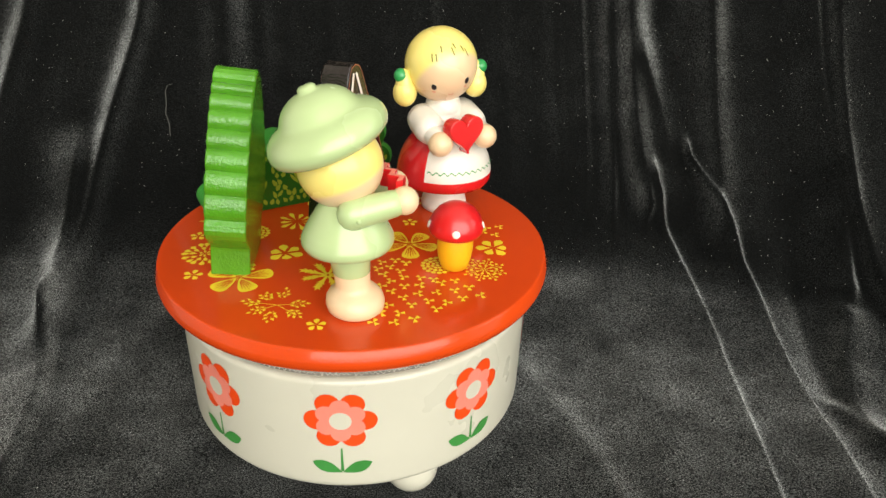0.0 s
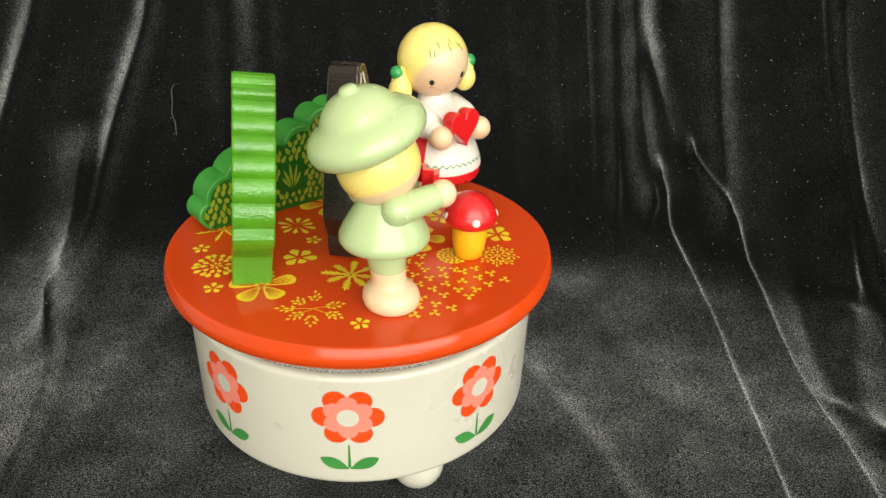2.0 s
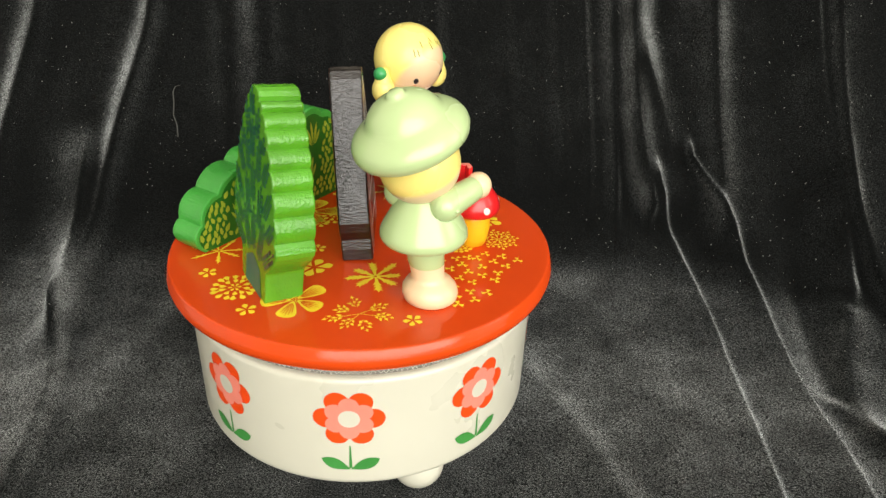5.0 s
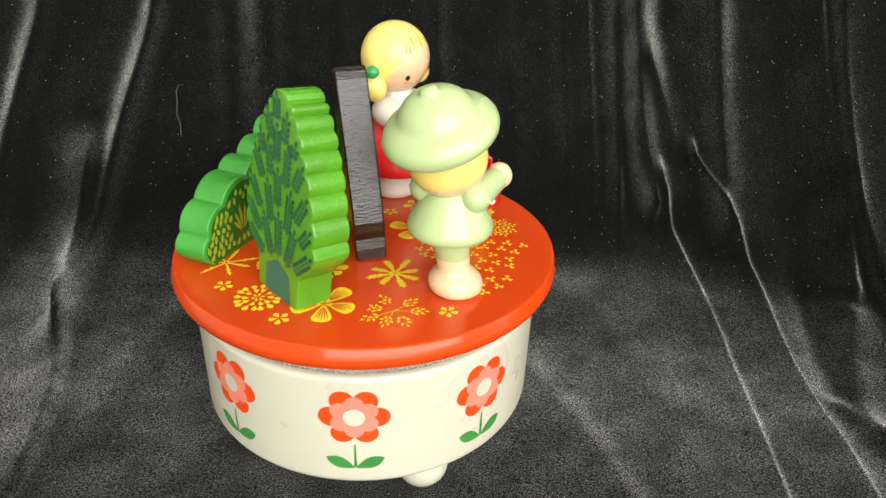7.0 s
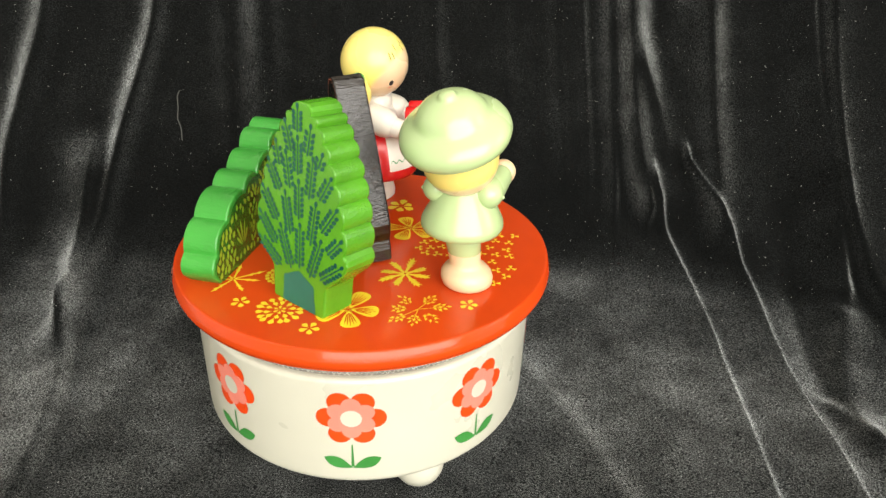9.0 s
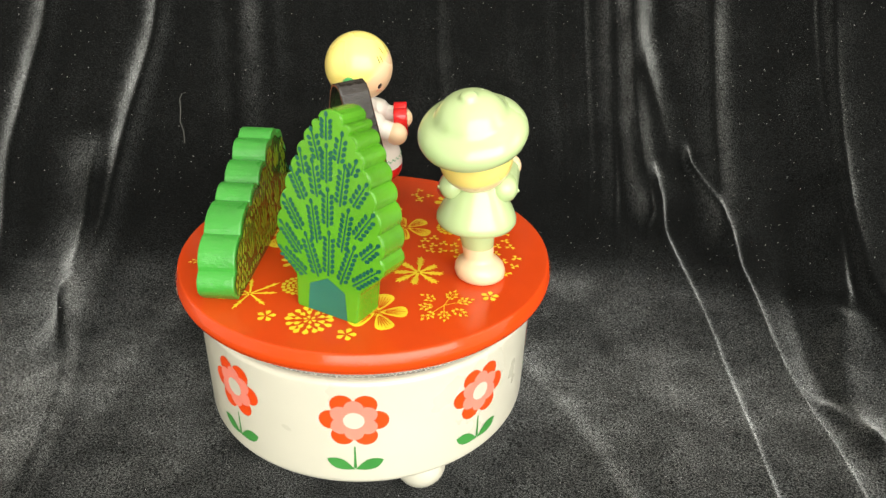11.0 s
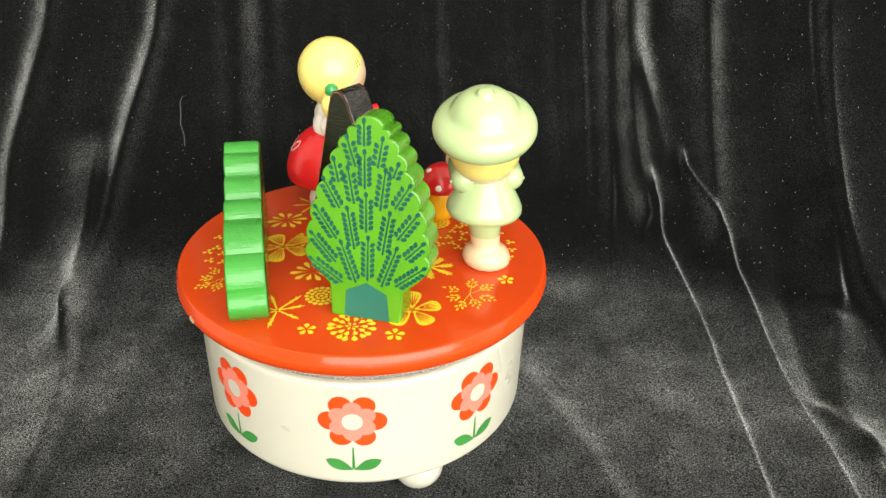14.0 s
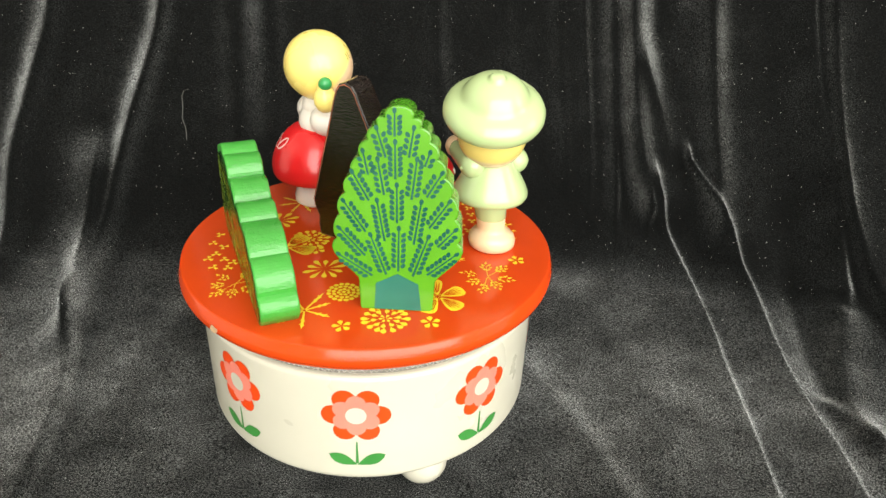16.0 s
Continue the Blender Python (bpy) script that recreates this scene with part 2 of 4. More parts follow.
fold([(1.20, 2.93), (1.13, 2.925), (0.90, 2.83), (0.67, 2.765), (0.24, 2.70)], 0.06, 0.1, 0.08, 0.2, 0.1)
fold([(2.30, 2.82), (2.06, 2.885), (1.85, 2.93), (1.59, 2.955), (1.42, 3.045), (1.20, 3.20)], 0.035, 0.2, 0.13)
fold([(0.46, 2.66), (0.28, 2.68), (0.11, 2.66), (-0.40, 2.62)], 0.06, 0.12, 0.05, 0.25, 0.15)
fold([(1.25, 2.77), (1.00, 2.75), (0.75, 2.72), (0.50, 2.72)], 0.11, 0.09, -0.07, 0.4)
# soft waves on the wall
fold([(2.30, 1.48), (2.02, 1.52), (1.86, 1.545), (1.56, 1.555)], 0.06, 0.05, 0.04)
fold([(2.30, 1.33), (2.03, 1.36), (1.78, 1.38), (1.60, 1.40)], 0.08, 0.08, 0.04)
fold([(2.30, 1.65), (2.07, 1.675), (1.90, 1.695), (1.68, 1.70), (1.49, 1.715)], 0.06, 0.035, 0.05)
fold([(1.71, 1.775), (1.63, 1.79), (1.54, 1.825), (1.45, 1.91)], 0.05, 0.03, 0.045, 0.1, 0.06)
fold([(2.3, 0.95), (1.9, 1.0), (1.6, 1.05)], 0.1, 0.1, 0.04)
fold([(2.3, 0.5), (1.9, 0.52), (1.6, 0.55)], 0.1, 0.08, 0.04)
fold([(2.3, -0.2), (1.9, -0.22), (1.6, -0.25)], 0.12, 0.1, 0.025)
fold([(2.3, -0.75), (1.9, -0.85), (1.6, -0.9)], 0.12, 0.12, 0.025)
# the left side
fold([(2.30, -1.22), (1.97, -1.37), (1.78, -1.51), (1.60, -1.62), (1.46, -1.70), (1.28, -1.79), (1.02, -1.83), (0.78, -1.83)], 0.09, 0.08, 0.115, 0.4)
fold([(2.30, -1.95), (2.00, -2.06), (1.81, -2.21), (1.55, -2.35), (1.20, -2.42)], 0.10, 0.10, 0.10)
fold([(1.51, -1.81), (1.45, -1.84), (1.30, -1.89), (1.12, -1.90), (0.90, -1.87), (0.68, -1.83)], 0.2, 0.06, 0.11, 0.4, 0.14)
fold([(0.75, -1.856), (0.52, -1.806), (0.27, -1.747), (0.02, -1.695), (-0.24, -1.655), (-0.46, -1.64), (-0.66, -1.627), (-1.20, -1.58)], 0.35, 0.025, 0.11, 0.25, 0.3)
fold([(2.3, -2.6), (1.9, -2.75), (1.5, -2.9), (0.8, -3.0)], 0.12, 0.1, 0.13)
# long low waves on the floor
fold([(0.60, 0.80), (0.27, 0.94), (-0.08, 1.08), (-0.39, 1.15), (-0.70, 1.20), (-1.20, 1.28)], 0.16, 0.09, 0.04)
fold([(0.9, 1.45), (0.5, 1.55), (0.0, 1.62), (-0.6, 1.6)], 0.2, 0.2, 0.025)
fold([(0.7, -1.2), (0.3, -1.4), (-0.2, -1.45)], 0.15, 0.2, 0.03)


def build_cloth():
    xs = np.concatenate([np.arange(-5.0, -2.6, 0.04), np.arange(-2.6, 1.3, 0.018), np.arange(1.3, 3.3, 0.0115), np.arange(3.3, 5, 0.04)])
    seg = np.hypot(*np.diff(PROFILE, axis=0).T)
    arc = np.concatenate([[0], np.cumsum(seg)])
    vs = np.arange(0, arc[-1], 0.03)
    q, z = np.interp(vs, arc, PROFILE[:, 0]), np.interp(vs, arc, PROFILE[:, 1])
    ker = np.hanning(15) / np.hanning(15).sum()
    q[7:-7], z[7:-7] = np.convolve(q, ker, "valid"), np.convolve(z, ker, "valid")
    tq, tz = np.gradient(q), np.gradient(z)
    n = np.hypot(tq, tz)
    nq, nz = -tz / n, tq / n
    X, Q = np.meshgrid(xs, q)
    D = np.zeros_like(X)
    for pts, left, right, h, fade, top in FOLDS:
        qq = np.linspace(pts[0, 0], pts[-1, 0], 240)
        xx = np.interp(qq, pts[:, 0], pts[:, 1])
        for k in range(3):
            xx = np.convolve(np.concatenate([xx[0] + (xx[1] - xx[0]) * np.arange(-7, 0), xx, xx[-1] + (xx[-1] - xx[-2]) * np.arange(1, 8)]), np.ones(15) / 15, "valid")
        xc = np.interp(Q, qq, xx)
        d = X - xc
        # a pleat grows out of a point at its upper end
        w = np.where(d < 0, left * (np.clip((pts[-1, 0] - Q) / 0.7, 0.08, 1) if right < 0.03 else 1), right)
        t = np.clip((Q - pts[0, 0] + fade) / fade, 0, 1) * np.clip((pts[-1, 0] + top - Q) / top, 0, 1)
        t = t * t * (3 - 2 * t)
        # the crest leans over its steep flank
        D += h * t * np.exp(-np.abs(d / w) ** (1.25 if right < 0.03 else 1.6))
    rng = np.random.RandomState(3)
    for k in range(26):
        a, f1, f2, p = rng.uniform(0.3, 1.0), rng.uniform(1.0, 5), rng.uniform(-2.5, 2.5), rng.uniform(0, 6.28)
        D += 0.006 * a * np.sin(f1 * X + f2 * Q + p)
    wall = np.clip((Q - 1.2) / 0.8, 0, 1)
    for k in range(7):
        D += wall * 0.009 * np.sin((5 + 2.3 * k) * X + 0.6 * Q + k * 1.7)
    # the foot of the wall lies further back beside the pleats
    D -= 0.09 * np.exp(-((X - 1.33) / 0.34) ** 2 - ((Q - 1.27) / 0.26) ** 2)
    near = np.clip((np.hypot(X, Q) - 0.75) / 0.5, 0, 1)
    D *= np.where(Q < 0.8, near, 1)
    Y = Q - 0.115 * np.maximum(X, 0) ** 2 + D * nq[:, None]
    Z = z[:, None] + D * nz[:, None]
    ny, nx = X.shape
    co = np.stack([X, Y, Z], -1).reshape(-1, 3) * U
    idx = np.arange(ny * nx).reshape(ny, nx)
    quads = np.stack([idx[:-1, :-1], idx[:-1, 1:], idx[1:, 1:], idx[1:, :-1]], -1).reshape(-1, 4)
    me = bpy.data.meshes.new("velvet_cloth")
    me.from_pydata(co.tolist(), [], quads.tolist())
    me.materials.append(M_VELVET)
    me.polygons.foreach_set("use_smooth", [True] * len(me.polygons))
    ob = new("velvet_cloth", me)
    return tagged(ob, "black velvet cloth draped in folds behind and under the music box", "cloth", kind="structure")


CLOTH = build_cloth()


# ---- unseen room added around to bounce light: plain walls with two window openings ----
def build_room():
    x0, x1, y0, y1, z0, z1, th = -1.6, 2.0, -1.4, 1.9, -0.85, 1.9, 0.12

    def slabs(name, boxes, mat):
        bm = bmesh.new()
        for a, b in boxes:
            r = bmesh.ops.create_cube(bm, size=1)
            bmesh.ops.transform(bm, verts=r["verts"], matrix=Matrix.Translation([(p + q) / 2 / U for p, q in zip(a, b)]) @ Matrix.Diagonal([*((q - p) / U for p, q in zip(a, b)), 1]))
        return tagged(part(name, bm, mat, smooth=False), "plain " + name.split("_")[0] + " of an unseen room added to bounce light, painted off-white", name.split("_")[0], kind="structure")
    slabs("floor", [((x0 - th, y0 - th, z0 - th), (x1 + th, y1 + th, z0))], M_FLOOR)
    slabs("ceiling", [((x0 - th, y0 - th, z1), (x1 + th, y1 + th, z1 + th))], M_WALL)
    slabs("wall_north", [((x0, y1, z0), (x1, y1 + th, z1))], M_WALL)
    slabs("wall_west", [((x0 - th, y0, z0), (x0, y1, z1))], M_WALL)
    wx0, wx1, wz0, wz1 = -0.6, 1.5, 0.05, 1.65
    slabs("wall_south", [((x0, y0 - th, z0), (wx0, y0, z1)), ((wx1, y0 - th, z0), (x1, y0, z1)), ((wx0, y0 - th, z0), (wx1, y0, wz0)), ((wx0, y0 - th, wz1), (wx1, y0, z1))], M_WALL)
    wy0, wy1, vz0, vz1 = -0.75, 0.55, 0.3, 1.4
    slabs("wall_east", [((x1, y0, z0), (x1 + th, wy0, z1)), ((x1, wy1, z0), (x1 + th, y1, z1)), ((x1, wy0, z0), (x1 + th, wy1, vz0)), ((x1, wy0, vz1), (x1 + th, wy1, z1))], M_WALL)


build_room()


# ---- prints: flat painted shapes ----
def petal(bm, a, r0, r1, w, z=0.0, n=7, tip=0.6, mat=0):
    """A painted petal at the angle a (degrees) from r0 to r1, w wide; tip: where it is widest."""
    ca, sa = math.cos(radians(a)), math.sin(radians(a))
    pts = []
    for side in (1, -1):
        for k in range(n + 1):
            s = k / n if side == 1 else 1 - k / n
            g = math.sin(math.pi * min(1, max(0, s ** (math.log(0.5) / math.log(tip))))) ** 0.8
            if 0 < k < n or side == 1:
                pts.append((r0 + (r1 - r0) * s, side * w * 0.5 * g))
    vs = [bm.verts.new((x * ca - y * sa, x * sa + y * ca, z)) for x, y in pts]
    f = bm.faces.new(vs)
    f.material_index = mat


def stroke(bm, p, q, w0, w1, z=0.0, mat=0):
    d = (Vector(q) - Vector(p)).normalized()
    s = Vector((-d.y, d.x))
    c = [Vector(p) + s * w0, Vector(p) - s * w0, Vector(q) - s * w1, Vector(q) + s * w1]
    bm.faces.new([bm.verts.new((v.x, v.y, z)) for v in c]).material_index = mat


def m_small(bm):
    for k in range(5):
        petal(bm, 72 * k + 12, 0.005, 0.042, 0.024, tip=0.68)


def m_five(bm):
    for k, r in enumerate((0.085, 0.075, 0.082, 0.07, 0.08, 0.06)):
        petal(bm, 60 * k + 20, 0.012, r, 0.044, tip=0.68)


def m_eight(bm):
    for k in range(10):
        petal(bm, 36 * k + 8, 0.012, (0.108, 0.085, 0.1, 0.092, 0.112)[k % 5], 0.027, n=9, tip=0.78)


def m_chrys(bm):
    """Drop-shaped petals in three rings, with gaps between them."""
    for ring, (r0, r1, n, w) in enumerate(((0.004, 0.031, 6, 0.0135), (0.033, 0.069, 10, 0.023), (0.063, 0.108, 16, 0.0275))):
        for k in range(n):
            petal(bm, 360 / n * (k + 0.5 * ring) + 3 * math.sin(k * 2.1), r0, r1 * (1 + 0.04 * math.sin(k * 1.7)), w, tip=0.7)


def m_ball(bm):
    """A round bloom of small scales, each with a gap to the next."""
    for ring, (r, n, s) in enumerate(((0.0, 1, 0.0105), (0.023, 7, 0.0098), (0.045, 12, 0.0108), (0.067, 16, 0.012))):
        for k in range(n):
            a = 2 * math.pi * (k + 0.5 * (ring % 2)) / n
            c = Vector((r * math.cos(a), r * math.sin(a)))
            d = Vector((math.cos(a), math.sin(a)))
            p = Vector((-d.y, d.x))
            bm.faces.new([bm.verts.new((*(c + d * s * 0.9 * math.cos(t) + p * s * math.sin(t)), 0)) for t in [math.pi * i / 5 for i in range(10)]])


def m_big(bm):
    """Five broad petals, each with fine lines left open in the print."""
    for k in range(5):
        a = 72 * k
        ca, sa = math.cos(radians(a)), math.sin(radians(a))
        ln = (0.135, 0.132, 0.148, 0.14, 0.142)[k]
        half = [(0.0, 0.004), (0.12, 0.012), (0.3, 0.024), (0.5, 0.034), (0.68, 0.041), (0.82, 0.041), (0.92, 0.033), (0.98, 0.019)]
        pts = [(0.014 + (ln - 0.014) * s, w) for s, w in half] + [(ln, 0.0)] + [(0.014 + (ln - 0.014) * s, -w) for s, w in half[::-1]]
        bm.faces.new([bm.verts.new((x * ca - y * sa, x * sa + y * ca, 0)) for x, y in pts])
        for j in range(-2, 3):
            b = radians(a + j * 6.6)
            d = Vector((math.cos(b), math.sin(b)))
            stroke(bm, d * (0.028 + 0.006 * abs(j)), d * (ln * 0.6), 0.0018, 0.0025, z=0.0012, mat=1)
            stroke(bm, d * (ln * 0.6), d * (ln * (0.93 - 0.06 * abs(j))), 0.0025, 0.0006, z=0.0012, mat=1)
        b = radians(a + 36)
        d = Vector((math.cos(b), math.sin(b)))
        stroke(bm, d * 0.005, d * 0.03, 0.0015, 0.0008, z=0.0005)


def m_umbel(bm):
    """Fine crossing stems that end in loose clusters of small darts."""
    rng = random.Random(5)

    def dart(p, a, s=1.0):
        d = Vector((math.cos(radians(a)), math.sin(radians(a))))
        stroke(bm, p - d * 0.006 * s, p + d * 0.011 * s, 0.0078 * s, 0.0006, z=0.0008)
        stroke(bm, p - d * 0.015 * s, p - d * 0.006 * s, 0.0012, 0.0012, z=0.0004)
    stems = ((78, 0.052), (2, 0.05), (-43, 0.062), (-103, 0.048), (-154, 0.045), (166, 0.07), (127, 0.05))
    for k, (a, r) in enumerate(stems):
        d = Vector((math.cos(radians(a)), math.sin(radians(a))))
        s = Vector((-d.y, d.x))
        if k in (1, 2, 4, 5):
            stroke(bm, d * 0.002, d * (r + 0.045), 0.0017, 0.0012)
        for u, v, b in ((0.07, 0, 0), (0.05, 0.015, 35), (0.05, -0.015, -35), (0.03, 0.021, 55), (0.028, -0.021, -55), (0.034, 0.0, 0), (0.012, 0.011, 40), (0.01, -0.011, -40)):
            if rng.random() < 0.93:
                dart(d * (r + u) + s * v, a + b + rng.uniform(-10, 10), rng.uniform(0.85, 1.1))


def m_posy(bm):
    """A compact round bloom of darts on eight short stems."""
    for k in range(8):
        a = 45 * k + 12
        d = Vector((math.cos(radians(a)), math.sin(radians(a))))
        s = Vector((-d.y, d.x))
        stroke(bm, d * 0.004, d * 0.085, 0.0018, 0.0014)
        for u, v, b in ((0.098, 0, 0), (0.078, 0.016, 40), (0.078, -0.016, -40), (0.055, 0.015, 45), (0.055, -0.015, -45), (0.034, 0.0, 0)):
            p = d * u + s * v
            e = Vector((math.cos(radians(a + b)), math.sin(radians(a + b))))
            stroke(bm, p - e * 0.007, p + e * 0.009, 0.0035, 0.008, z=0.0006)


def toothed_arm(bm, a, r, w, teeth, base=0.012):
    """A printed arm that widens outwards to a point, with pairs of teeth that lean outwards."""
    d = Vector((math.cos(radians(a)), math.sin(radians(a))))
    stroke(bm, d * base, d * r * 0.8, w * 0.55, w)
    stroke(bm, d * r * 0.8, d * r, w, 0.0005)
    for i, s in enumerate(teeth):
        for sg in (-1, 1):
            b = radians(a + sg * 42)
            p = d * (r * (s + 0.03 * sg))
            stroke(bm, p, p + Vector((math.cos(b), math.sin(b))) * (w * 2.7), w * 0.95, 0.0006, z=0.0005)


def m_star(bm):
    for a, r in ((22, 0.148), (-26, 0.11), (-69, 0.118), (-112, 0.13), (-165, 0.114), (157, 0.136), (118, 0.116), (70, 0.126)):
        toothed_arm(bm, a, r, 0.0102, (0.42, 0.58, 0.74), 0.006)


def m_spray(bm):
    for a, r in ((-23, 0.146), (-58, 0.116), (-110, 0.118), (-175, 0.13), (137, 0.13), (85, 0.12), (35, 0.125)):
        toothed_arm(bm, a, r, 0.0062, (0.5, 0.72), 0.006)


def m_clover(bm):
    for k in range(3):
        a = radians(120 * k + 30)
        d = Vector((math.cos(a), math.sin(a)))
        stroke(bm, d * 0.003, d * 0.029, 0.003, 0.0125)


def flat(name, draw, mats, at=None):
    bm = bmesh.new()
    draw(bm)
    bmesh.ops.scale(bm, vec=(U, U, U), verts=bm.verts)
    bm.normal_update()
    for f in bm.faces:
        if f.normal.z < 0:
            f.normal_flip()
    me = bpy.data.meshes.new(name)
    bm.to_mesh(me)
    bm.free()
    for m in mats:
        me.materials.append(m)
    return me


# ---- the turntable ----
def build_table():
    t = thing("turntable", "orange-red lacquered round turntable lid printed with yellow flowers", "turntable", True)
    bm = bmesh.new()
    prof = [(0, -0.114), (0.85, -0.114)]
    prof += [(0.872 + 0.054 * math.cos(a), -0.060 + 0.054 * math.sin(a)) for a in [radians(-90 + 10 * k) for k in range(1, 13)]]
    prof += [(0.900 + 0.014 * math.cos(a), -0.014 + 0.014 * math.sin(a)) for a in [radians(35 + 11 * k) for k in range(6)]]
    prof += [(0.89, 0), (0.5, 0), (0, 0)]
    revolve(bm, prof, seg=160)
    part("disc", bm, M_LID, t, "glossy orange-red lacquered wooden disc")
    bm = bmesh.new()
    revolve(bm, [(0, -0.19), (0.12, -0.19), (0.12, -0.12), (0, -0.12)], seg=32)
    part("hub", bm, M_MESHY, t)
    kinds = {
        "printed_blossom": (m_small, [(-0.156, -0.732), (-0.705, -0.325), (-0.753, 0.041), (0.268, 0.151), (-0.121, 0.248), (-0.24, 0.009), (-0.48, -0.27)]),
        "printed_flower": (m_five, [(-0.328, -0.146), (0.65, -0.14), (0.433, 0.12)]),
        "printed_daisy": (m_eight, [(-0.30, 0.181), (0.182, 0.501)]),
        "printed_chrysanthemum": (m_chrys, [(-0.69, -0.135), (-0.02, 0.30)]),
        "printed_hydrangea": (m_ball, [(-0.495, 0.066), (0.366, -0.293)]),
        "printed_anemone": (m_big, [(-0.507, -0.354), (0.253, -0.085), (-0.105, 0.406)]),
        "printed_umbel": (m_umbel, [(-0.32, -0.583), (-0.457, 0.556)]),
        "printed_posy": (m_posy, [(0.572, -0.343)]),
        "printed_star": (m_star, [(-0.125, -0.355)]),
        "printed_spray": (m_spray, [(-0.65, 0.212), (0.414, 0.425)]),
        "printed_clover": (m_clover, CLOVERS),
    }
    rng = random.Random(11)
    for name, (draw, places) in kinds.items():
        me = flat(name, draw, [M_GOLD, M_LID])
        for x, y in places:
            ob = new(name, me)
            ob.parent = t
            if name in ("printed_chrysanthemum", "printed_hydrangea", "printed_posy", "printed_umbel", "printed_anemone", "printed_daisy"):
                ob["kind"] = "stuff"
            s = rng.uniform(0.94, 1.06) * (0.82 if name == "printed_clover" else 1)
            turn = {(-0.507, -0.354): -132, (0.253, -0.085): -20, (-0.125, -0.355): 0, (-0.65, 0.212): 0, (-0.32, -0.583): 0}.get((x, y), rng.uniform(-40, 40))
            ob.matrix_basis = pose(x * U, y * U, 0.0022 * U, 0, 0, turn) @ Matrix.Diagonal((s, s, 1, 1))
    # a worn spot at the rim, where the bare wood shows
    bm = bmesh.new()
    rng2 = random.Random(2)
    vs = []
    for k in range(11):
        b = 2 * math.pi * k / 11
        r = rng2.uniform(0.55, 1.1)
        th = radians(141) + 0.027 * r * math.cos(b) + 0.01 * math.sin(b)
        zz = -0.062 + 0.026 * r * math.sin(b)
        rr = 0.8725 + 0.056 * math.cos(math.asin(max(-1, min(1, (zz + 0.062) / 0.056))))
        vs.append(bm.verts.new((rr * math.cos(th), rr * math.sin(th), zz)))
    bm.faces.new(vs)
    part("chip", bm, M_WOOD, t, "bare wood where the lacquer chipped")
    return t


CLOVERS = [(0.113, -0.253), (0.176, -0.236), (0.224, -0.264), (0.15, -0.296), (0.094, -0.309), (0.194, -0.334), (0.12, -0.36), (0.205, -0.389),
           (0.147, -0.419), (0.106, -0.459), (0.205, -0.464), (0.148, -0.502), (0.195, -0.554), (0.226, -0.611), (0.28, -0.398), (0.274, -0.459),
           (0.261, -0.527), (0.335, -0.415), (0.367, -0.445), (0.339, -0.522), (0.299, -0.586), (0.326, -0.647), (0.373, -0.603), (0.429, -0.43)]
CLOVERS += [(0.418, -0.509), (0.444, -0.573), (0.483, -0.489), (0.524, -0.555), (0.129, -0.61), (0.099, -0.666), (0.172, -0.67), (0.068, -0.727),
            (0.15, -0.733), (0.23, -0.714), (0.65, 0.07), (0.63, 0.03), (0.719, 0.08), (0.683, -0.006), (0.598, 0.016)]
CLOVERS += [(-0.001, 0.758), (-0.091, 0.765), (-0.124, 0.705), (-0.197, 0.72), (-0.246, 0.742), (-0.246, 0.667), (-0.322, 0.695), (-0.322, 0.629), (-0.271, 0.618)]
TABLE = build_table()


# ---- the drum ----
RD = 0.84


def wrap(bm, a0, zc, r=RD + 0.0025):
    """Bends flat shapes (x along the drum, y up) round the drum at the angle a0 (degrees)."""
    for v in bm.verts:
        a = radians(a0) + v.co.x / RD
        rr = r + v.co.z
        v.co = Vector((rr * math.cos(a), rr * math.sin(a), zc + v.co.y))


def disc2(bm, x, y, r, z=0, n=18, mat=0, ry=None):
    bm.faces.new([bm.verts.new((x + r * math.cos(2 * math.pi * k / n), y + (ry or r) * math.sin(2 * math.pi * k / n), z)) for k in range(n)]).material_index = mat


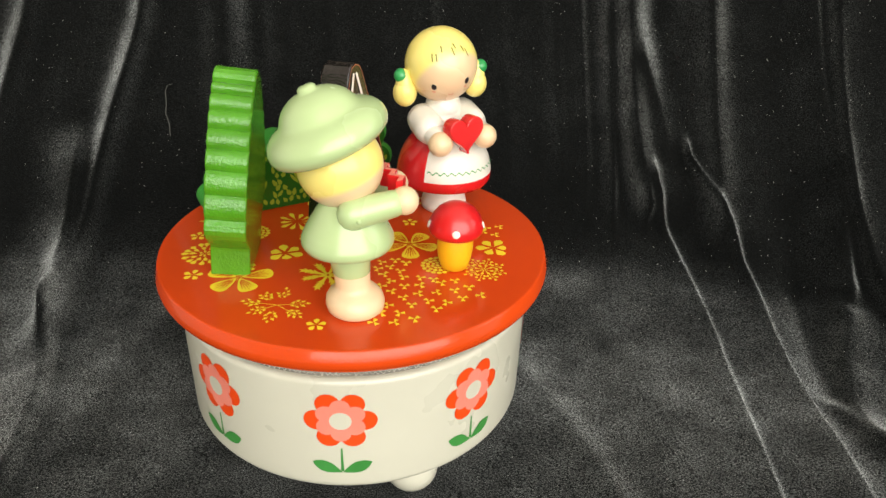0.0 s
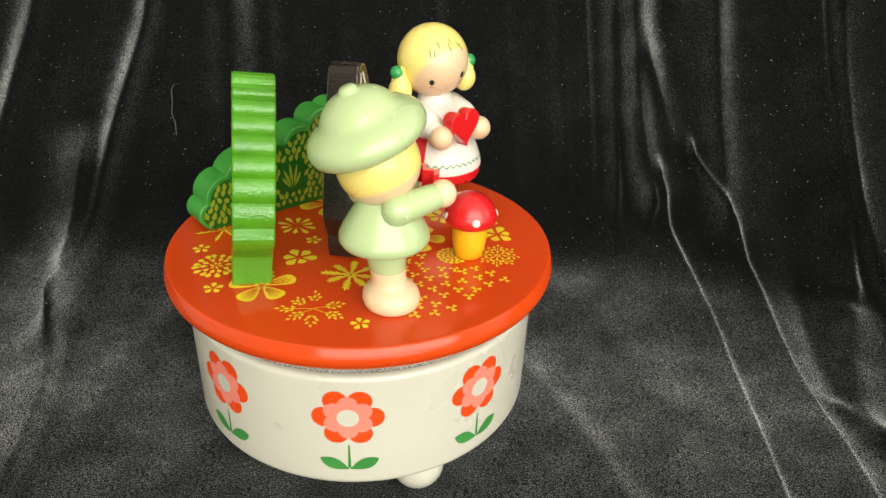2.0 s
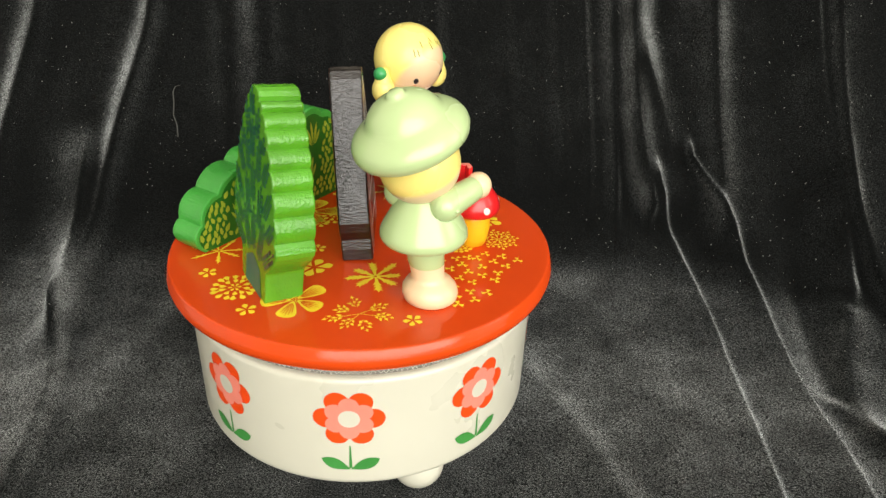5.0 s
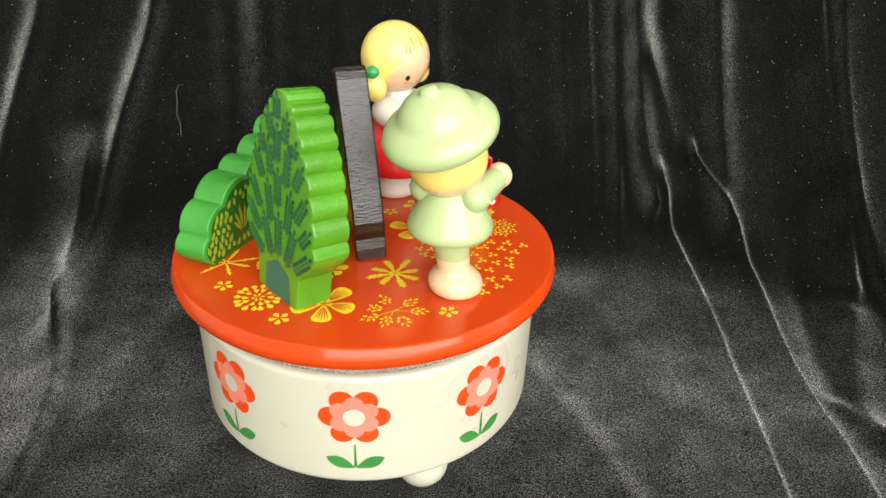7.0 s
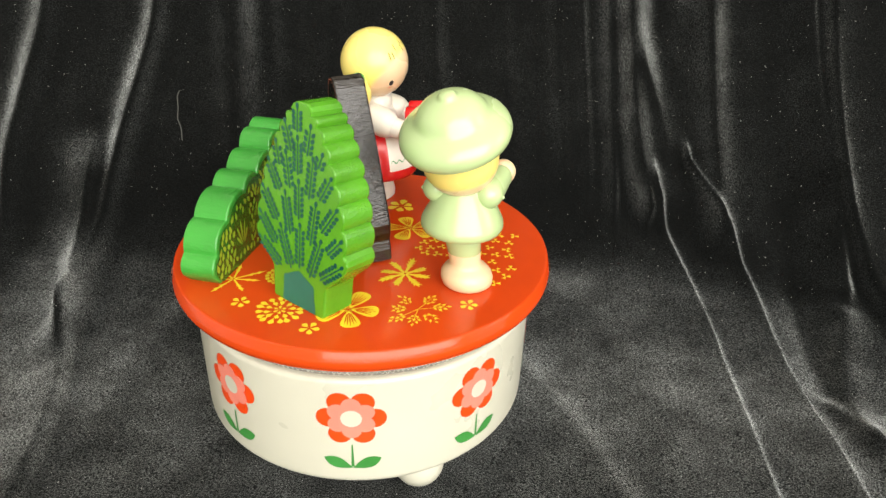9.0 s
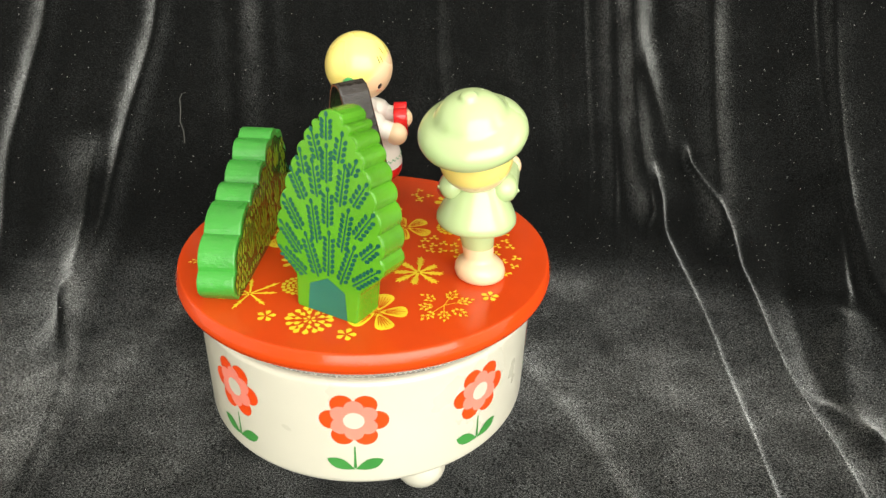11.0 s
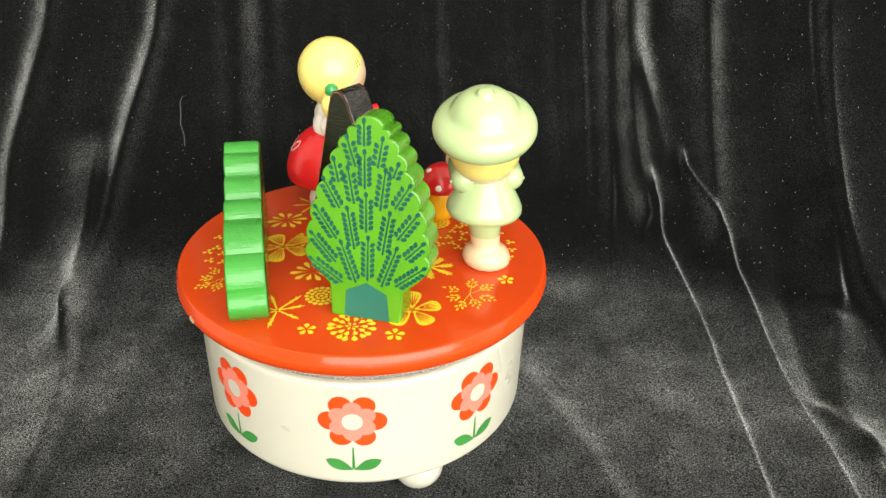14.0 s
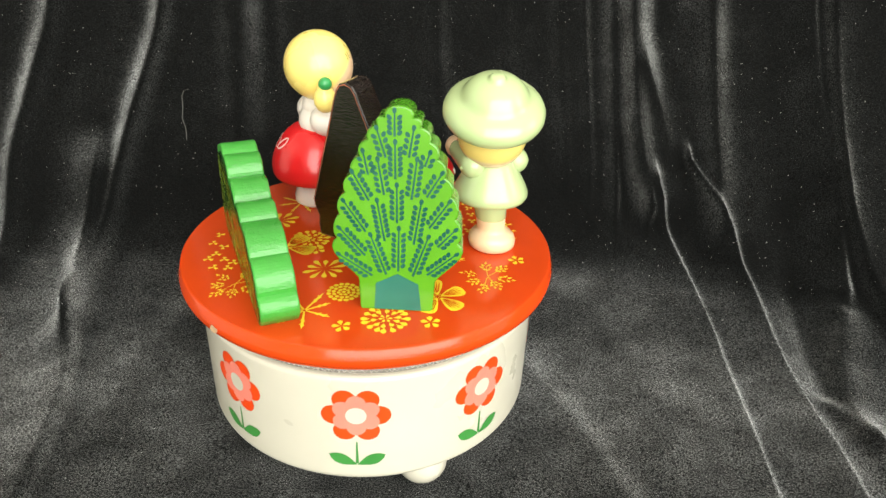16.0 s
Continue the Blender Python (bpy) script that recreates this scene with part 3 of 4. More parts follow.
def build_drum():
    box = thing("music_box", "cream lacquered round wooden music box drum painted with red flowers", "music box")
    bm = bmesh.new()
    prof = [(0, -0.80)]
    for k in range(9):
        a = -math.pi / 2 + math.pi / 2 * k / 8
        prof.append((RD - 0.045 + 0.045 * math.cos(a), -0.755 + 0.045 * math.sin(a)))
    prof += [(RD, -0.6), (RD, -0.4), (RD, -0.235)]
    for k in range(7):
        a = math.pi / 2 * k / 6
        prof.append((RD - 0.025 + 0.025 * math.cos(a), -0.225 + 0.025 * math.sin(a)))
    prof += [(0.79, -0.2), (0.0, -0.2)]
    revolve(bm, prof, seg=160)
    part("drum", bm, M_CREAM, box, "cream lacquered wooden drum")
    bm = bmesh.new()
    revolve(bm, [(0.808, -0.201), (0.812, -0.16), (0.806, -0.135), (0.78, -0.125)], seg=160)
    part("collar", bm, M_MESHY, box, "grey ring with a fine ribbed edge under the lid")
    bm = bmesh.new()
    wob = random.Random(6)
    for k in range(230):
        a = 2 * math.pi * k / 230
        c, s = math.cos(a), math.sin(a)
        for sg in (-1, 1):
            a2 = a + sg * wob.uniform(0.02, 0.05)
            c2, s2 = math.cos(a2), math.sin(a2)
            p, q = Vector((0.8135 * c, 0.8135 * s, -0.198 + wob.uniform(0, 0.012))), Vector((0.811 * c2, 0.811 * s2, -0.138 - wob.uniform(0, 0.02)))
            t = Vector((-s, c, 0)) * 0.0016
            bm.faces.new([bm.verts.new(v) for v in (p - t, p + t, q + t, q - t)])
    tagged(part("ribs", bm, M_WIRE, box, "fine crossed ribs", smooth=False), kind="stuff")
    for x, y in ((0.23, -0.64), (0.45, 0.5), (-0.66, 0.13)):
        bm = bmesh.new()
        ball(bm, (x, y, -0.875), 0.125, squash=(1, 1, 0.95))
        part("foot", bm, M_CREAM, box, "cream ball foot")
    gap = (360 - 2 * 41.3) / 6
    for k, a in enumerate([-136.8, -95.4, -54.2] + [-54.2 + gap * j for j in range(1, 6)]):
        bm = bmesh.new()
        for j in range(6):
            b = radians(60 * j)
            disc2(bm, 0.100 * math.cos(b), 0.100 * math.sin(b), 0.052)
        fl = part_wrapped("flower", bm, M_ORANGE, box, a, 0, "orange-red painted flower")
        bm = bmesh.new()
        for j in range(6):
            b = radians(60 * j + 30)
            disc2(bm, 0.068 * math.cos(b), 0.068 * math.sin(b), 0.043, z=0.0005 + 0.00005 * j)
        disc2(bm, 0, 0, 0.07, z=0.0009)
        part_wrapped("inner_petals", bm, M_PINK, fl, a, 0, "pink inner petals")
        bm = bmesh.new()
        disc2(bm, 0, 0, 0.046, z=0.0016)
        part_wrapped("flower_centre", bm, M_CREAM, fl, a, 0, "cream flower centre")
        bm = bmesh.new()
        stroke(bm, (0, -0.15), (0, -0.28), 0.003, 0.007)
        part_wrapped("stem", bm, M_STEM, box, a, 0, "green painted stem")
        for sg in (-1, 1):
            bm = bmesh.new()
            petal(bm, 90 - sg * 66, 0.0, 0.138, 0.062, n=10, tip=0.58)
            for v in bm.verts:
                v.co.y -= 0.288
            part_wrapped("leaf", bm, M_STEM, box, a, 0, "green painted leaf")
    return box


def part_wrapped(name, bm, mat, parent, a, dz, label):
    long = [e for e in bm.edges if e.calc_length() > 0.05]
    if long:
        bmesh.ops.triangulate(bm, faces=bm.faces[:])
    wrap(bm, a, -0.403 + dz)
    bm.normal_update()
    for f in bm.faces:
        c = f.calc_center_median()
        if f.normal.x * c.x + f.normal.y * c.y < 0:
            f.normal_flip()
    return part(name, bm, mat, parent, label, smooth=False)


build_drum()


# ---- boards cut to a shape ----
def frame_at(x, y, deg, back, lean=0.0):
    """Board space: u along the direction deg, v up, w to the side of the board's thickness."""
    d = Vector((math.cos(radians(deg)), math.sin(radians(deg)), 0))
    w = Vector((math.cos(radians(back)), math.sin(radians(back)), 0))
    return Matrix(((d.x, w.x * lean, w.x, x), (d.y, w.y * lean, w.y, y), (0, 1, -lean, 0), (0, 0, 0, 1)))


def scallop(knots, bulge, n=6):
    """An outline through the knots whose stretches bow outwards (to the right of the way) by bulge."""
    out = []
    for (x0, y0), (x1, y1) in zip(knots, knots[1:]):
        d = Vector((x1 - x0, y1 - y0))
        s = Vector((d.y, -d.x)).normalized()
        for k in range(n):
            f = k / n
            p = Vector((x0, y0)) + d * f + s * bulge * (4 * f * (1 - f)) ** 0.85
            out.append((p.x, p.y))
    out.append(tuple(knots[-1]))
    return out


def sprig(bm, x, y, deg, length, z, mats=(0, 0), leaf=0.02, rows=5):
    """A painted sprig: a stem with pairs of small oval leaves."""
    d = Vector((math.cos(radians(deg)), math.sin(radians(deg))))
    s = Vector((-d.y, d.x))
    p = Vector((x, y))
    stroke(bm, p, p + d * length, 0.0046, 0.0028, z=z)
    for k in range(rows + 1):
        c = p + d * (length * (0.12 + 0.88 * k / rows))
        for sg in ((-1, 1) if k < rows else (0,)):
            o = c + s * sg * 0.0198 + d * (0.004 if sg else 0.01)
            ax = (d + s * sg * 0.8).normalized()
            sd = Vector((-ax.y, ax.x))
            bm.faces.new([bm.verts.new((*(o + ax * leaf * 0.55 * math.cos(t) + sd * leaf * 0.37 * math.sin(t)), z + 0.0004)) for t in [2 * math.pi * i / 8 for i in range(8)]])


def on_board(bm, m, w):
    """Carries flat shapes (x, y) on to a board's face, at w along its thickness."""
    for v in bm.verts:
        v.co = m @ Vector((v.co.x, v.co.y, w + v.co.z))
    bm.normal_update()


def build_tree():
    t = thing("fir_tree", "bright green wooden fir tree cut-out with dark printed sprigs", "toy tree", True)
    m = frame_at(-0.619, -0.0187, -91.7, -1.7, 0.105) @ Matrix.Diagonal((1, 0.955, 1, 1))
    right = [(0.157 + w, v) for w, v in ((0.252, 0.335), (0.238, 0.442), (0.214, 0.54), (0.186, 0.622), (0.154, 0.698), (0.123, 0.768), (0.085, 0.826), (0.056, 0.862))]
    low = [(0.157 + w, v) for w, v in ((0.160, 0.138), (0.163, 0.152), (0.182, 0.174), (0.214, 0.206), (0.246, 0.24), (0.265, 0.268), (0.272, 0.293), (0.266, 0.318))]
    outline = [(0.012, 0.0), (0.30, 0.0), (0.312, 0.012)] + low + scallop(right, 0.019, 10)
    outline += [(0.157 + w, v) for w, v in ((0.058, 0.88), (0.046, 0.898), (0.025, 0.908), (0.0, 0.911), (-0.025, 0.908), (-0.046, 0.898), (-0.058, 0.88))]
    outline += scallop([(0.314 - x, y) for x, y in right[::-1]], 0.019, 10) + [(0.314 - x, y) for x, y in low[::-1]] + [(0.002, 0.012)]
    bm = bmesh.new()
    slab(bm, outline, 0.165, m, 0.008, 1, 0)
    part("board", bm, [M_TREE, M_TREEFACE], t, "bright green painted wooden board with a scalloped edge", smooth=False)
    bm = bmesh.new()
    bm.faces.new([bm.verts.new((x, y, 0)) for x, y in ((0.064, 0.006), (0.264, 0.006), (0.248, 0.134), (0.16, 0.18), (0.07, 0.132))])
    on_board(bm, m, -0.002)
    part("trunk_print", bm, M_TEAL, t, "dark teal printed trunk", smooth=False)
    sprigs = [(0.141, 0.787, 91, 0.095), (0.107, 0.699, 107, 0.116), (0.198, 0.703, 82, 0.114), (0.146, 0.609, 91, 0.146), (0.038, 0.624, 102, 0.092),
              (0.102, 0.539, 100, 0.144), (0.212, 0.523, 84, 0.166), (0.261, 0.668, 72, 0.053), (0.041, 0.512, 119, 0.13), (0.272, 0.537, 61, 0.112),
              (0.155, 0.417, 91, 0.157), (0.028, 0.371, 124, 0.153)]
    sprigs += [(0.105, 0.333, 100, 0.174), (0.225, 0.323, 82, 0.184), (0.286, 0.4, 57, 0.137), (0.025, 0.261, 131, 0.153), (0.113, 0.175, 110, 0.185),
               (0.163, 0.193, 90, 0.19), (0.224, 0.172, 72, 0.188), (0.323, 0.315, 49, 0.1), (0.054, 0.168, 146, 0.16), (0.284, 0.182, 41, 0.148)]
    for x, y, a, ln in sprigs:
        bm = bmesh.new()
        sprig(bm, x, y, a, ln, 0, leaf=0.0235, rows=max(2, round(ln / 0.0265)))
        for v in bm.verts:
            v.co.z = -v.co.z
        on_board(bm, m, -0.002)
        part("sprig", bm, M_NEEDLE, t, smooth=False)


build_tree()


def build_bush():
    t = thing("leafy_bush", "emerald green wooden bush cut-out with printed yellow leaves", "toy bush", True)
    m = frame_at(-0.68, 0.235, 23.7, 113.7)
    knots = [(0.90, 0.02), (0.945, 0.14), (0.90, 0.275), (0.885, 0.40), (0.80, 0.475), (0.66, 0.49), (0.545, 0.42), (0.40, 0.36), (0.26, 0.335), (0.08, 0.26), (-0.035, 0.14), (-0.05, 0.02)]
    outline = [(-0.03, 0), (0.88, 0)] + scallop(knots, 0.036, 12)
    bm = bmesh.new()
    slab(bm, outline, 0.162, m, 0.008)
    part("board", bm, M_BUSH, t, "emerald painted wooden board with a lobed edge", smooth=False)
    rng = random.Random(4)

    def inside(x, y):
        c = False
        for (x0, y0), (x1, y1) in zip(outline, outline[1:] + outline[:1]):
            if (y0 > y) != (y1 > y) and x < (x1 - x0) * (y - y0) / (y1 - y0) + x0:
                c = not c
        return c
    for side, w in (("front", -0.002), ("back", 0.164)):
        bm = bmesh.new()
        sh = -0.0004 if side == "front" else 0.0004
        # a darker ground, then leaves in rows
        g = [(0.5 + (x - 0.5) * 0.965, 0.02 + (y - 0.02) * 0.93) for x, y in outline]
        f = bm.faces.new([bm.verts.new((x, y, 0)) for x, y in g])
        f.material_index = 1
        bmesh.ops.triangulate(bm, faces=[f])
        fans = [(0.2, 0.07), (0.43, 0.1), (0.68, 0.12), (0.72, 0.3)]
        for fx, fy in fans:
            for a, ln in ((62, 0.085), (78, 0.12), (95, 0.13), (112, 0.11), (128, 0.08)):
                d = Vector((math.cos(radians(a)), math.sin(radians(a))))
                sd = Vector((-d.y, d.x))
                c = Vector((fx, fy)) + d * 0.02
                pts = [c, c + d * ln * 0.45 + sd * 0.008, c + d * ln * 0.75 + sd * 0.007, c + d * ln, c + d * ln * 0.75 - sd * 0.007, c + d * ln * 0.45 - sd * 0.008]
                bm.faces.new([bm.verts.new((p.x, p.y, sh * 3)) for p in pts])
        y = 0.04
        row = 0
        while y < 0.56:
            x = -0.06 + 0.018 * (row % 2)
            while x < 0.96:
                px, py = x + rng.uniform(-0.006, 0.006), y + rng.uniform(-0.006, 0.006)
                if all(abs(px - fx) > 0.075 or not -0.01 < py - fy < 0.17 for fx, fy in fans) and all(inside(px + a, py + b) for a, b in ((0.03, 0), (-0.03, 0), (0, 0.04), (0, -0.015))):
                    a = rng.uniform(50, 130)
                    d = Vector((math.cos(radians(a)), math.sin(radians(a))))
                    s = Vector((-d.y, d.x))
                    c = Vector((px, py))
                    L, W = rng.uniform(0.015, 0.024), rng.uniform(0.009, 0.0135)
                    pts = [c - d * L, c - d * L * 0.3 + s * W, c + d * L * 0.5 + s * W * 0.7, c + d * L * 1.1, c + d * L * 0.5 - s * W * 0.7, c - d * L * 0.3 - s * W]
                    bm.faces.new([bm.verts.new((p.x, p.y, sh * 3)) for p in pts])
                x += 0.036
            y += 0.034
            row += 1
        on_board(bm, m, w)
        tagged(part("leaf_print", bm, [M_LEAFPR, M_DKGREEN], t, "yellow printed leaves on dark green", smooth=False), kind="stuff")


build_bush()


def build_hut():
    t = thing("gabled_hut", "dark brown wooden gabled hut cut-out with white painted trim", "toy house", True)
    m = frame_at(-0.192, -0.16, 60.0, -30.0, -0.06)
    outline = [(0.0, 0.005), (0.01, 0), (0.475, 0), (0.485, 0.01), (0.488, 0.06), (0.482, 0.11), (0.50, 0.15), (0.508, 0.20), (0.485, 0.27), (0.40, 0.53),
               (0.33, 0.745), (0.313, 0.79), (0.292, 0.82), (0.257, 0.832), (0.222, 0.82), (0.2, 0.79), (0.183, 0.745), (0.09, 0.53), (0.0, 0.27), (-0.02, 0.20), (-0.012, 0.15), (0.004, 0.11), (-0.002, 0.06)]
    bm = bmesh.new()
    slab(bm, outline, 0.14, m, 0.007)
    part("board", bm, M_DARK, t, "dark brown painted wooden board with worn edges", smooth=False)
    bm = bmesh.new()
    L = 0.1425
    for p, q in (((0.06, 0.28), (0.235, 0.79)), ((0.43, 0.28), (0.255, 0.79)), ((0.06, 0.28), (0.43, 0.28)), ((0.10, 0.02), (0.10, 0.25)), ((0.39, 0.02), (0.39, 0.25)),
                 ((0.16, 0.30), (0.245, 0.56)), ((0.33, 0.30), (0.245, 0.56)), ((0.13, 0.30), (0.19, 0.5)), ((0.36, 0.30), (0.30, 0.5)), ((0.03, 0.02), (0.03, 0.2)), ((0.455, 0.02), (0.455, 0.2)),
                 ((0.10, 0.13), (0.39, 0.13))):
        stroke(bm, p, q, 0.008, 0.008)
    on_board(bm, m, L)
    part("trim_print", bm, M_WHITE, t, "white painted timber lines", smooth=False)
    # the paint is worn to pale wood along the edges of both faces
    for w, name in ((-0.0012, "edge"), (0.1412, "edge")):
        bm = bmesh.new()
        n = len(outline)
        ins = []
        for k in range(n):
            a, b, c = (Vector(outline[(k + j) % n]) for j in (-1, 0, 1))
            d = (c - a).normalized()
            ins.append((b + Vector((-d.y, d.x)) * 0.0065, b + Vector((-d.y, d.x)) * 0.0105))
        for k in range(n):
            j = (k + 1) % n
            bm.faces.new([bm.verts.new((p.x, p.y, 0)) for p in (ins[k][0], ins[j][0], ins[j][1], ins[k][1])])
        on_board(bm, m, w)
        part("worn_edge", bm, M_RUST, t, "reddish worn edge", smooth=False)


build_hut()


def build_mushroom():
    t = thing("toadstool", "small toadstool with a red white-spotted cap and ochre stem", "toy mushroom", True)
    cx, cy = 0.44, -0.303
    bm = bmesh.new()
    revolve(bm, [(0, 0), (0.05, 0), (0.062, 0.008), (0.074, 0.05), (0.081, 0.10), (0.08, 0.15), (0.074, 0.19), (0, 0.2)], cx, cy)
    part("stem", bm, M_YELLOW, t, "glossy ochre yellow stem")
    bm = bmesh.new()
    prof = [(0, 0.172), (0.09, 0.17), (0.112, 0.178), (0.122, 0.198), (0.119, 0.225), (0.106, 0.258), (0.084, 0.287), (0.055, 0.308), (0.025, 0.318), (0, 0.32)]
    revolve(bm, prof, cx, cy)
    cap = part("cap", bm, M_RED, t, "glossy red cap")
    for k, (a, h) in enumerate(((-97, 0.222), (-12, 0.222), (-178, 0.222), (72, 0.222), (125, 0.29))):
        r = float(np.interp(h, [p[1] for p in prof[3:]], [p[0] for p in prof[3:]]))
        r2 = float(np.interp(h + 0.01, [p[1] for p in prof[3:]], [p[0] for p in prof[3:]]))
        nrm = Vector((0.01, 0, r - r2)).normalized()
        q = Vector((math.cos(radians(a)) * nrm.x, math.sin(radians(a)) * nrm.x, nrm.z))
        p = Vector((cx + r * math.cos(radians(a)), cy + r * math.sin(radians(a)), h))
        bm = bmesh.new()
        revolve(bm, [(0.0175, 0), (0.015, 0.0035), (0.008, 0.005), (0, 0.0055)], seg=16, m=Matrix.Translation(p) @ q.to_track_quat("Z", "Y").to_matrix().to_4x4())
        part("spot", bm, M_WHITE, cap, "white painted spot")


build_mushroom()


# ---- the two dolls, each one plain mesh ----
def limb(bm, p, q, r0, r1, mat, seg=20):
    """A rounded limb from p to q."""
    p, q = Vector(p), Vector(q)
    L = (q - p).length
    m = Matrix.Translation(p) @ (q - p).to_track_quat("Z", "Y").to_matrix().to_4x4()
    prof = [(0, -r0)] + [(r0 * math.cos(a), r0 * math.sin(a)) for a in (-1.2, -0.8, -0.4)] + [(r0 + (r1 - r0) * k / 6, L * k / 6) for k in range(7)]
    prof += [(r1 * math.cos(a), L + r1 * math.sin(a)) for a in (0.4, 0.8, 1.2)] + [(0, L + r1)]
    revolve(bm, prof, seg=seg, mat=mat, m=m)


def build_boy():
    bm = bmesh.new()
    cx, cy, face = 0.0, -0.62, 23.0
    bx, by = -0.025, -0.59
    F = Vector((math.cos(radians(face)), math.sin(radians(face)), 0))
    S = Vector((F.y, -F.x, 0))       # his right
    C = Vector((bx, by, 0))
    # 0 mint, 1 skin, 2 hair, 3 red
    lower = revolve(bm, [(0, 0), (0.1, 0), (0.114, 0.012), (0.119, 0.036), (0.114, 0.061), (0.1, 0.081), (0.083, 0.093), (0.073, 0.103), (0.07, 0.117), (0.0735, 0.17)], cx, cy, mat=1)
    lower += revolve(bm, [(0.0735, 0.168), (0.076, 0.172), (0.081, 0.23), (0.086, 0.31)], cx, cy, mat=0)
    for v in lower:
        v.co.x += (bx - cx) * v.co.z / 0.28
        v.co.y += (by - cy) * v.co.z / 0.28
    revolve(bm, [(0, 0.29), (0.12, 0.284), (0.158, 0.282), (0.174, 0.289), (0.181, 0.306), (0.178, 0.328), (0.164, 0.358), (0.142, 0.397), (0.118, 0.436), (0.096, 0.468), (0.08, 0.49), (0, 0.50)], bx, by, seg=64, mat=0)
    # head: skin below, hair in a band below the hat
    H = Vector((-0.045, -0.577, 0.608))
    tilt = Vector((-0.115, 0.0, 0.288)).normalized()
    m = Matrix.Translation(H) @ tilt.to_track_quat("Z", "Y").to_matrix().to_4x4()
    head = [(0.162 * math.sin(math.pi * k / 36), -0.162 * math.cos(math.pi * k / 36)) for k in range(37)]
    head[0], head[-1] = (0, -0.162), (0, 0.162)
    revolve(bm, head, seg=56, mat=2, m=m)
    hat = [(0.13, 0.078), (0.18, 0.068), (0.207, 0.073), (0.225, 0.088), (0.232, 0.11), (0.229, 0.133), (0.217, 0.155), (0.199, 0.171), (0.180, 0.182), (0.163, 0.190), (0.152, 0.199), (0.144, 0.212), (0.136, 0.225), (0.123, 0.242),
           (0.104, 0.258), (0.08, 0.271), (0.052, 0.28), (0.036, 0.284), (0.034, 0.295), (0.026, 0.302), (0, 0.304)]
    revolve(bm, hat, seg=64, mat=0, m=Matrix.Translation((0.002, 0.003, 0.012)) @ m)
    # arms held forward, between them a small red folded-paper accordion with pink flat faces
    for sg, ha in ((1, Vector((0.190, -0.652, 0.492))), (-1, Vector((0.165, -0.42, 0.462)))):
        sh = C + S * sg * 0.112 - F * 0.02 + Vector((0, 0, 0.462))
        d = (ha - sh)
        limb(bm, sh, sh + d * 0.78, 0.061, 0.052, 0)
        # the cuff, the peg that holds the arm and the rounded shoulder behind it
        limb(bm, sh + d * 0.76, sh + d * 0.80, 0.053, 0.05, 0)
        ball(bm, sh - F * 0.004 + S * sg * 0.059 - Vector((0, 0, 0.004)), 0.009, mat=0, seg=12)
        ball(bm, C + S * sg * 0.062 + Vector((0, 0, 0.438)), 0.072, mat=0, squash=(1, 1, 1.15))
        ball(bm, ha, 0.055, mat=1)
    zig = [(-0.105 + 0.035 * k, 0.03 * (k % 2)) for k in range(7)]
    out = [(x, y - 0.014) for x, y in zig] + [(x, y + 0.014) for x, y in zig[::-1]]
    pm = Matrix.Translation(C + F * 0.17 + Vector((0, 0, 0.487))) @ Matrix(((S.x, F.x, 0.0, 0), (S.y, F.y, 0.0, 0), (0, 0, 1, 0), (0, 0, 0, 1)))
    slab(bm, out, 0.072, pm, 0.002, 4, 3)
    ob = part("boy_doll", bm, [M_MINT, M_SKIN, airbrushed("boy_face_paint", H, -tilt, 0.162, 0.2, 0.4), M_RED, M_PINK], sharp=(3, 4))
    tagged(ob, "pale mint painted wooden doll in a beret and smock", "doll")
    MOVERS.append(ob)


build_boy()


